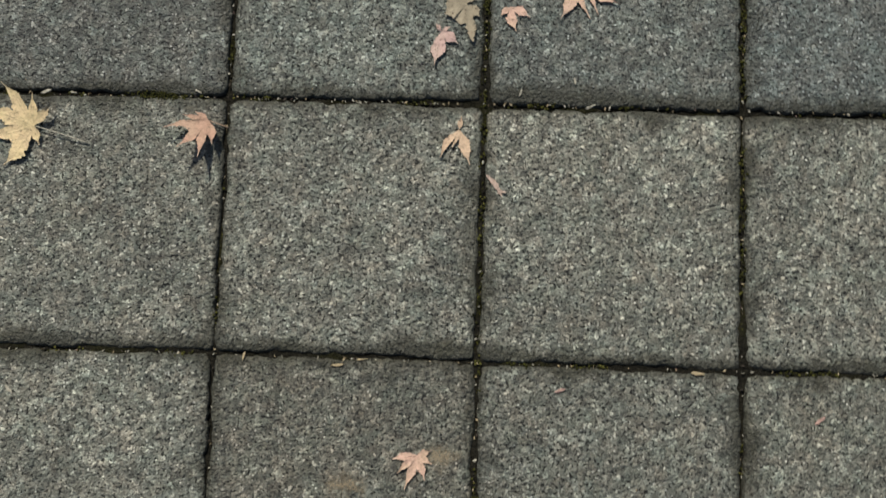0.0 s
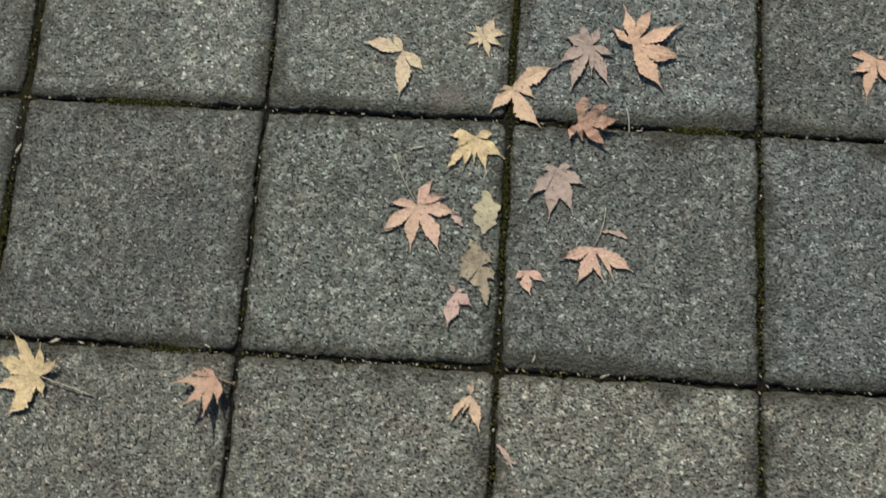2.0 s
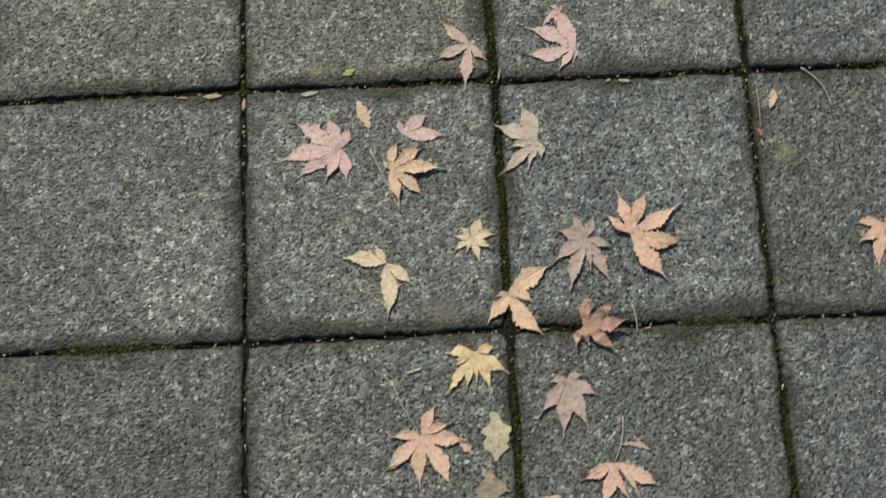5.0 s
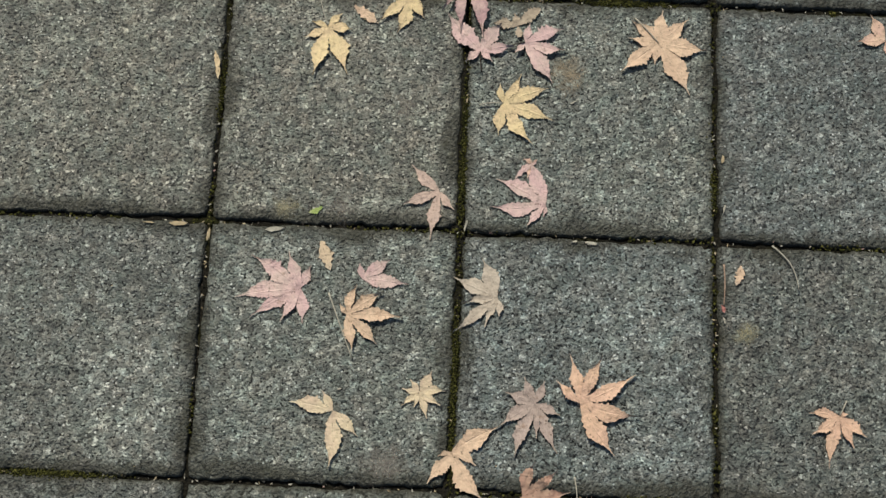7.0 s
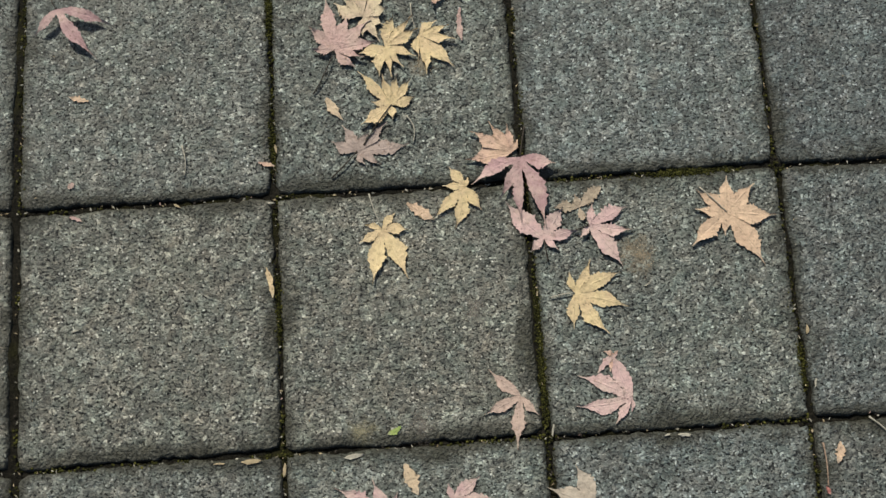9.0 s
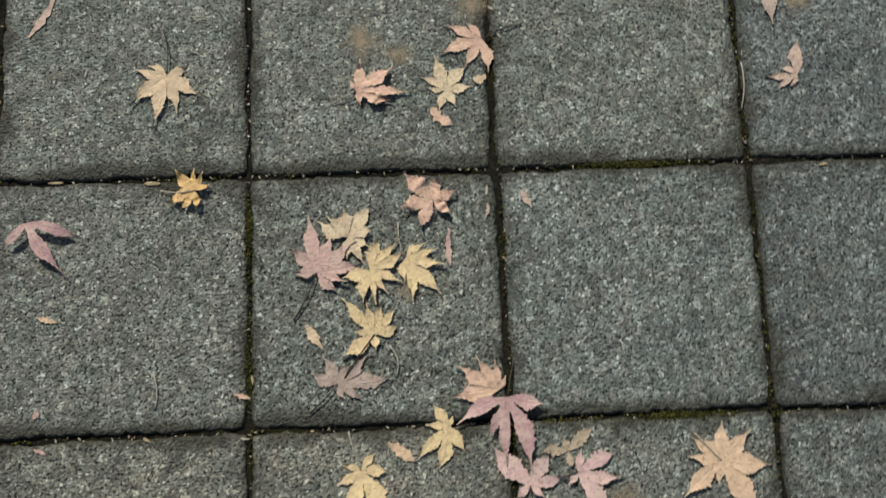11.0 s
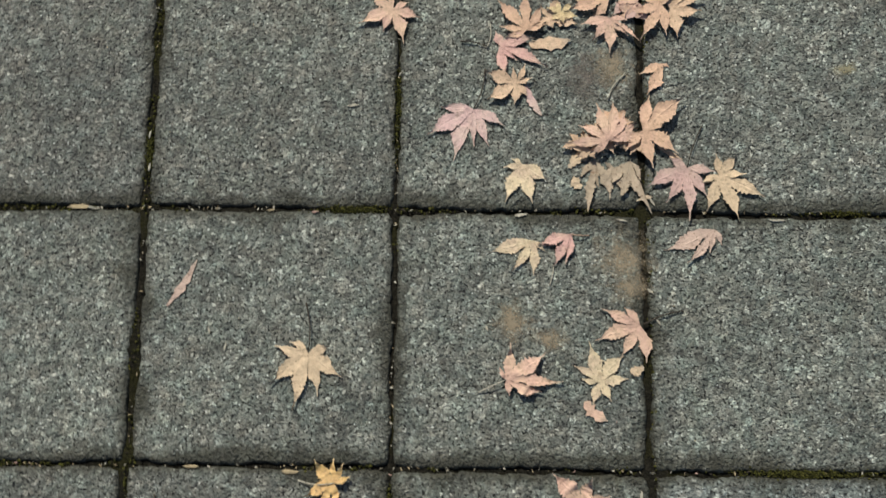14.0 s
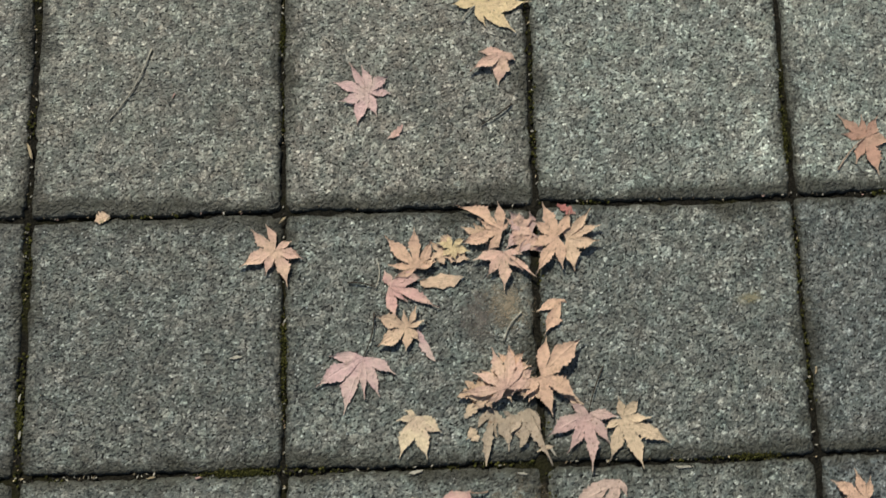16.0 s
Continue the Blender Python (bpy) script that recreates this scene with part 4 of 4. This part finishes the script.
leaf_scrap("mauve_pink", -0.0648, 1.1390, 270, 45, 10)
leaf_scrap("ochre", -0.2361, 1.0303, 303, 35, 13)
leaf_scrap("pale_salmon", -0.5717, 1.3961, 59, 65, 11)
leaf_scrap("salmon", -0.0808, 1.2897, 321, 34, 17)
leaf_scrap("pale_salmon", -0.0638, 0.1871, 306, 24, 12)
leaf_scrap("pale_salmon", 0.1151, 0.1711, 346, 33, 7)
leaf_scrap("pale_salmon", 0.0234, 1.1842, 299, 26, 8)
leaf_scrap("pale_yellow", -0.0153, 1.5274, 15, 21, 5)
twig("pale", -0.1525, 0.5255, 293, 83, 0.0)
twig("pale", 0.3708, 0.6053, 300, 61, 0.12)
twig("rust", 0.3136, 0.5798, 269, 49, 0.02)
twig("pale", -0.1397, 1.0018, 281, 35, 0.15)
twig("pale", 0.3071, 1.3370, 265, 60, 0.05)
twig("pale", -0.0253, 1.6870, 236, 38, -0.1)
twig("dark", -0.0108, 1.3795, 20, 49, 0.05)
twig("pale", -0.4126, 0.9802, 274, 38, 0.08)
twig("pale", -0.1911, 1.7514, 263, 31, 0.1)
twig("dark", -0.2273, 1.7290, 349, 34, 0.05)
twig("pale", -0.4631, 2.0264, 241, 102, 0.06)
twig("pale", -0.2506, 2.0320, 314, 13, 0.1)
twig("pale", 0.1413, 0.3266, 276, 32, 0.03)
twig("dark", -0.0248, 1.9414, 213, 46, 0.03)
twig("pale", 0.0031, 1.7517, 342, 17, 0.1)
twig("pale", -0.1147, 1.4492, 258, 25, 0.05)
leaf_scrap("pale_salmon", 0.0038, -0.0843, 306, 34, 7)
leaf_scrap("pale_salmon", 0.0140, -0.0990, 340, 16, 4)
leaf_scrap("tan", -0.5260, 1.8120, 20, 19, 14)
chip("pale", -0.6032, 0.2341, 70, 15)
chip("pale", -0.4996, 1.3476, 80, 13)
chip("pale", -0.0178, 1.1853, 85, 14)
chip("pale", -0.5213, 0.0012, 20, 15)
chip("pale", -0.4885, 0.0004, -10, 8)
chip("pale", -0.3396, 0.0059, -30, 9)
chip("pale", -0.5962, 0.0196, 0, 8)
chip("pale", -0.1327, 0.4132, 10, 8)
chip("pale", -0.1112, 0.2628, 15, 17)
chip("pale", 0.1574, 0.2992, 10, 8)
chip("pale", 0.1056, 0.0301, -80, 9)
chip("pale", 0.0420, 0.0146, 70, 12)
chip("pale", 0.1240, -0.0001, 20, 13)
chip("tan", -0.1597, -0.3104, 10, 17)
chip("tan", -0.1328, -0.3031, 10, 16)
chip("tan", 0.2523, -0.3066, 0, 17)
chip("rose", 0.0950, -0.3315, 20, 16)
chip("rose", 0.3902, -0.3553, 40, 17)
chip("pale", -0.5396, -0.3510, -45, 16)
chip("tan", -0.2691, -0.3036, 80, 11)
chip("pale", -0.2224, 0.5997, 8, 24)
chip("tan", -0.3759, 0.6015, 0, 13)
chip("tan", -0.3390, 0.6020, 3, 26)
chip("tan", -0.3020, 0.5896, 85, 17)
chip("pale", 0.1564, 0.5988, -5, 17)
chip("pale", 0.1360, 0.5997, 20, 9)
chip("pale", 0.0059, 0.6137, 80, 15)
chip("pale", 0.3136, 0.5129, -70, 9)
chip("tan", 0.3140, 0.7097, 85, 12)
chip("tan", 0.0012, 0.7721, 70, 8)
chip("tan", -0.1300, 0.8738, 0, 7)
chip("pale", -0.5394, 0.7636, 10, 9)
chip("pale", 0.1317, 0.7754, 30, 9)
chip("pale", 0.3149, 0.6473, 80, 12)
chip("tan", -0.4191, 0.9055, -30, 11)
chip("pale", -0.3078, 0.9023, -10, 11)
chip("tan", -0.2993, 0.9691, -80, 12)
chip("tan", 0.3957, 1.2041, 10, 15)
chip("pale", -0.5197, 1.3674, -80, 9)
chip("tan", -0.4173, 1.2066, 0, 22)
chip("tan", -0.5317, 1.2111, 0, 20)
chip("pale", 0.0060, 1.3834, -50, 12)
chip("pale", 0.3093, 1.3496, 80, 7)
chip("pale", -0.0335, 1.5038, -10, 16)
chip("pale", -0.1930, 1.3728, -60, 7)
chip("pale", -0.0010, 1.4187, -40, 11)
chip("pale", -0.3578, 1.6455, 5, 16)
chip("tan", -0.6863, 1.5155, 0, 29)
chip("pale", -0.6727, 1.5147, -10, 20)
chip("tan", -0.4530, 1.5131, 10, 12)
chip("pale", 0.1503, 1.5055, 0, 22)
chip("pale", -0.3010, 1.6863, 60, 9)
chip("tan", -0.5155, 1.8127, 20, 17)
chip("pale", -0.1535, 1.5096, 10, 17)
chip("pale", 0.0030, 1.5265, -60, 12)
chip("rose", -0.4000, 1.5114, 10, 9)
chip("pale", -0.6039, 1.5654, 80, 11)
chip("pale", -0.6060, 1.6071, 80, 11)
chip("tan", -0.6072, 1.9013, -70, 22)
chip("tan", -0.3033, 1.8068, 40, 12)
chip("rose", -0.4355, 1.9655, 60, 8)
chip("tan", 0.3111, 1.6088, 80, 11)
moss_tuft(-0.4490, 0.3030, 73, 6)
moss_tuft(0.2366, 0.3030, 40, 6)
moss_tuft(-0.6060, 0.1402, 6, 79)
moss_tuft(0.0000, 0.3960, 6, 119)
moss_tuft(-0.3852, 0.0000, 46, 6)
moss_tuft(0.0000, 0.1988, 6, 92)
moss_tuft(0.0000, 0.4600, 6, 79)
moss_tuft(-0.4501, 0.3030, 66, 6)
moss_tuft(0.2241, 0.3030, 40, 6)
moss_tuft(0.3030, 0.1647, 6, 53)
moss_tuft(0.0000, 0.6675, 6, 66)
moss_tuft(0.3030, 0.6691, 6, 40)
moss_tuft(0.0000, 0.7363, 6, 79)
moss_tuft(0.1965, 0.9090, 79, 6)
moss_tuft(-0.3030, 0.7721, 6, 66)
moss_tuft(-0.3030, 1.1511, 6, 40)
moss_tuft(0.1805, 0.9090, 59, 6)
moss_tuft(0.1562, 1.2120, 79, 6)
moss_tuft(-0.3030, 0.9765, 6, 53)
moss_tuft(-0.3030, 1.1422, 6, 40)
moss_tuft(0.1742, 1.2120, 92, 6)
moss_tuft(-0.3512, 1.5150, 40, 6)
moss_tuft(-0.3030, 1.6548, 6, 53)
moss_tuft(-0.3518, 1.5150, 53, 6)
moss_tuft(0.2289, 1.5150, 40, 6)
moss_tuft(-0.6060, 1.5931, 6, 26)
moss_tuft(-0.3030, 2.0362, 6, 33)
moss_tuft(0.3030, 1.8837, 6, 40)
moss_tuft(-0.6060, 1.5784, 6, 33)


# ---- moss and crumbs in the joints ----
def joint_moss():
    rng = random.Random(11)
    verts, faces = [], []
    for _ in range(20000):
        if rng.random() < 0.55:
            line = rng.randint(-2, 3)
            x, y = (line - 1) * PITCH + rng.gauss(0, 0.7) * (GAP_X[line] + 1) / 1000, rng.uniform(-0.75, 2.6)
            lush = {-1: -0.08, 0: 0.30, 1: -0.20, 2: -0.08}.get(line, 0.02)
        else:
            line = rng.randint(0, 8)
            x, y = rng.uniform(-1.0, 0.8), (line - 1) * PITCH + rng.gauss(0, 0.7) * (GAP_Y[line] + 1) / 1000
            lush = 0.16
        if noise.noise((x * 9, y * 9, 5)) + 0.5 * noise.noise((x * 34, y * 34, 8)) < 0.02 + lush:
            continue
        r = rng.uniform(0.0007, 0.0019)
        dome(verts, faces, x, y, -0.0052 + rng.uniform(0, 0.0046), r, r * rng.uniform(0.5, 0.9), rng)
    for x, y, across, along in MOSSY:
        for _ in range(int(60 + 5600 * max(across, along))):
            r = rng.uniform(0.0004, 0.0012)
            dome(verts, faces, x + rng.gauss(0, 0.4) * across, y + rng.gauss(0, 0.4) * along, -0.0026 + rng.uniform(0, 0.0026), r, r * rng.uniform(0.6, 1.1), rng)
    tagged(new("moss", mesh_from("moss", verts, faces, MOSS, smooth=False)), "olive-green moss cushions growing in the slab joints", "moss", kind="stuff")


def joint_crumbs(colour, count, seed, words):
    """Small scraps that have gathered in the joints and on the slabs."""
    rng = random.Random(seed)
    verts, faces = [], []
    for _ in range(count):
        pick = rng.random()
        z = -0.003
        if pick < 0.40:
            line = rng.randint(-2, 3)
            x, y = (line - 1) * PITCH + rng.gauss(0, 0.5) * GAP_X[line] / 1000, rng.uniform(-0.75, 2.6)
        elif pick < 0.85:
            line = rng.randint(0, 8)
            x, y = rng.uniform(-1.0, 0.8), (line - 1) * PITCH + rng.gauss(0, 0.6) * GAP_Y[line] / 1000
        else:
            x, y, z = rng.uniform(-1.0, 0.8), rng.uniform(-0.75, 2.6), 0.0006
        length, a = rng.uniform(0.0015, 0.0055) * (1 if z < 0 else 0.55), rng.uniform(0, math.pi)
        width = length * rng.uniform(0.2, 0.5)
        first = len(verts)
        for up in (0, 0.0008):
            for s, t in ((-0.5, 0), (0, 0.5), (0.5, 0), (0, -0.5)):
                s, t = s * length, t * width
                verts.append((x + s * math.cos(a) - t * math.sin(a), y + s * math.sin(a) + t * math.cos(a), z + up + rng.uniform(0, 0.0012)))
        i = first
        faces += [(i + 4, i + 5, i + 6, i + 7)] + [(i + k, i + (k + 1) % 4, i + 4 + (k + 1) % 4, i + 4 + k) for k in range(4)]
    tagged(new("leaf_crumbs", mesh_from("leaf_crumbs", verts, faces, LITTER[colour], smooth=False)), words, "litter", kind="stuff")


joint_moss()
joint_crumbs("tan", 1100, 21, "tan crumbs of dry leaf scattered in the slab joints")
joint_crumbs("pale", 1500, 22, "bleached crumbs of plant matter in the slab joints")
joint_crumbs("rose", 120, 23, "pinkish crumbs of dry leaf in the slab joints")
joint_crumbs("dark", 800, 24, "dark crumbs of earth and bark in the slab joints")


# ---- the slabs themselves ----
pavement = tagged(new("pavement"), "square grey concrete paving slabs with dark mossy joints", "pavement", kind="structure")
shapes = [slab_mesh(7 * n + 1) for n in range(9)]
# the colour that each slab was cast in, by column and row
COOL, BLUE, DARK, DUSK, SMOKE = (1.01, 1.06, 0.99), (0.96, 1.04, 1.03), (0.84, 0.86, 0.81), (0.83, 0.89, 0.885), (0.93, 0.96, 0.90)
WARM, LIGHT, PALE = (1.10, 1.085, 0.97), (1.27, 1.25, 1.13), (1.40, 1.43, 1.30)
TONES = {
    (0, -1): (0.92, 0.88, 0.77), (1, 1): (0.86, 0.90, 0.86), (1, -1): (0.98, 0.97, 0.87),
    (2, -1): (1.0, 0.99, 0.88), (-1, 7): (1.22, 1.21, 1.09), (1, 7): (1.36, 1.43, 1.32),
    (2, 7): (1.46, 1.54, 1.42), (1, 5): (1.0, 1.06, 0.99), (-1, 6): (0.88, 0.91, 0.85), (2, 6): (0.84, 0.90, 0.88),
    (-1, 1): (0.76, 0.77, 0.73), (-2, 1): (0.74, 0.76, 0.71), (-2, 2): (0.76, 0.77, 0.73),
    (0, 1): (0.96, 1.01, 0.94), (0, 0): (1.17, 1.15, 1.03), (1, 0): (1.16, 1.14, 1.02),
    (-1, 0): (1.07, 1.05, 0.94), (-1, 4): (0.98, 1.01, 0.95), (0, 4): (0.96, 1.01, 0.94),
    (1, 4): (1.01, 1.09, 1.08), (2, 4): (0.73, 0.80, 0.82), (2, 5): (0.84, 0.92, 0.95), (1, 6): (1.04, 1.09, 1.02),
    (0, 7): (1.30, 1.27, 1.15), (2, 2): (0.83, 0.855, 0.81)
}


def slab_tone(i, j):
    if (i, j) in TONES:
        return TONES[i, j]
    if (i, j) == (-2, 6):
        return DARK
    if i >= 2 and 1 <= j <= 5:
        return DUSK
    if i <= -1 and j in (2, 4, 6):
        return SMOKE
    return PALE if j >= 7 and i > 0 else LIGHT if j >= 7 else WARM if j <= 0 or (j == 3 and i < 1) else BLUE if i >= 1 and j in (1, 2, 4, 5) else COOL


def crossing(i, j):
    dx, dy = SHIFTED.get((i, j), (0, 0))
    return Vector((i * PITCH + dx / 1000, j * PITCH + dy / 1000))


rng = random.Random(4)
for j in range(-7, 15):
    for i in range(-6, 7):
        near_l, near_r, far_r, far_l = crossing(i - 1, j - 1), crossing(i, j - 1), crossing(i, j), crossing(i - 1, j)
        middle = (near_l + near_r + far_r + far_l) / 4
        along, up = (near_r + far_r - near_l - far_l) / 2, (far_l + far_r - near_l - near_r) / 2
        slim = 0.55 if j <= 0 else 1.0
        gap_l, gap_r = slim * GAP_X.get(i, 2.4), slim * GAP_X.get(i + 1, 2.4)
        wide, deep = along.length - (gap_l + gap_r) / 1000, up.length - (GAP_Y.get(j, 2) + GAP_Y.get(j + 1, 2)) / 1000
        shift = Vector((gap_l - gap_r, GAP_Y.get(j, 2) - GAP_Y.get(j + 1, 2))) / 2000
        lean = 0.5 * (math.atan2(along.y, along.x) + math.atan2(-up.x, up.y))
        quarter = rng.randint(0, 3)
        if quarter % 2:
            wide, deep = deep, wide
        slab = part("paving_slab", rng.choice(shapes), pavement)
        slab.color = (*slab_tone(i, j), 1)
        slab.location = (middle.x + shift.x, middle.y + shift.y, rng.uniform(-0.0010, 0.0))
        slab.rotation_euler = (radians(rng.uniform(-0.06, 0.06)), radians(rng.uniform(-0.06, 0.06)), lean + radians(90 * quarter + rng.uniform(-0.1, 0.1)))
        slab.scale = (wide, deep, 1)
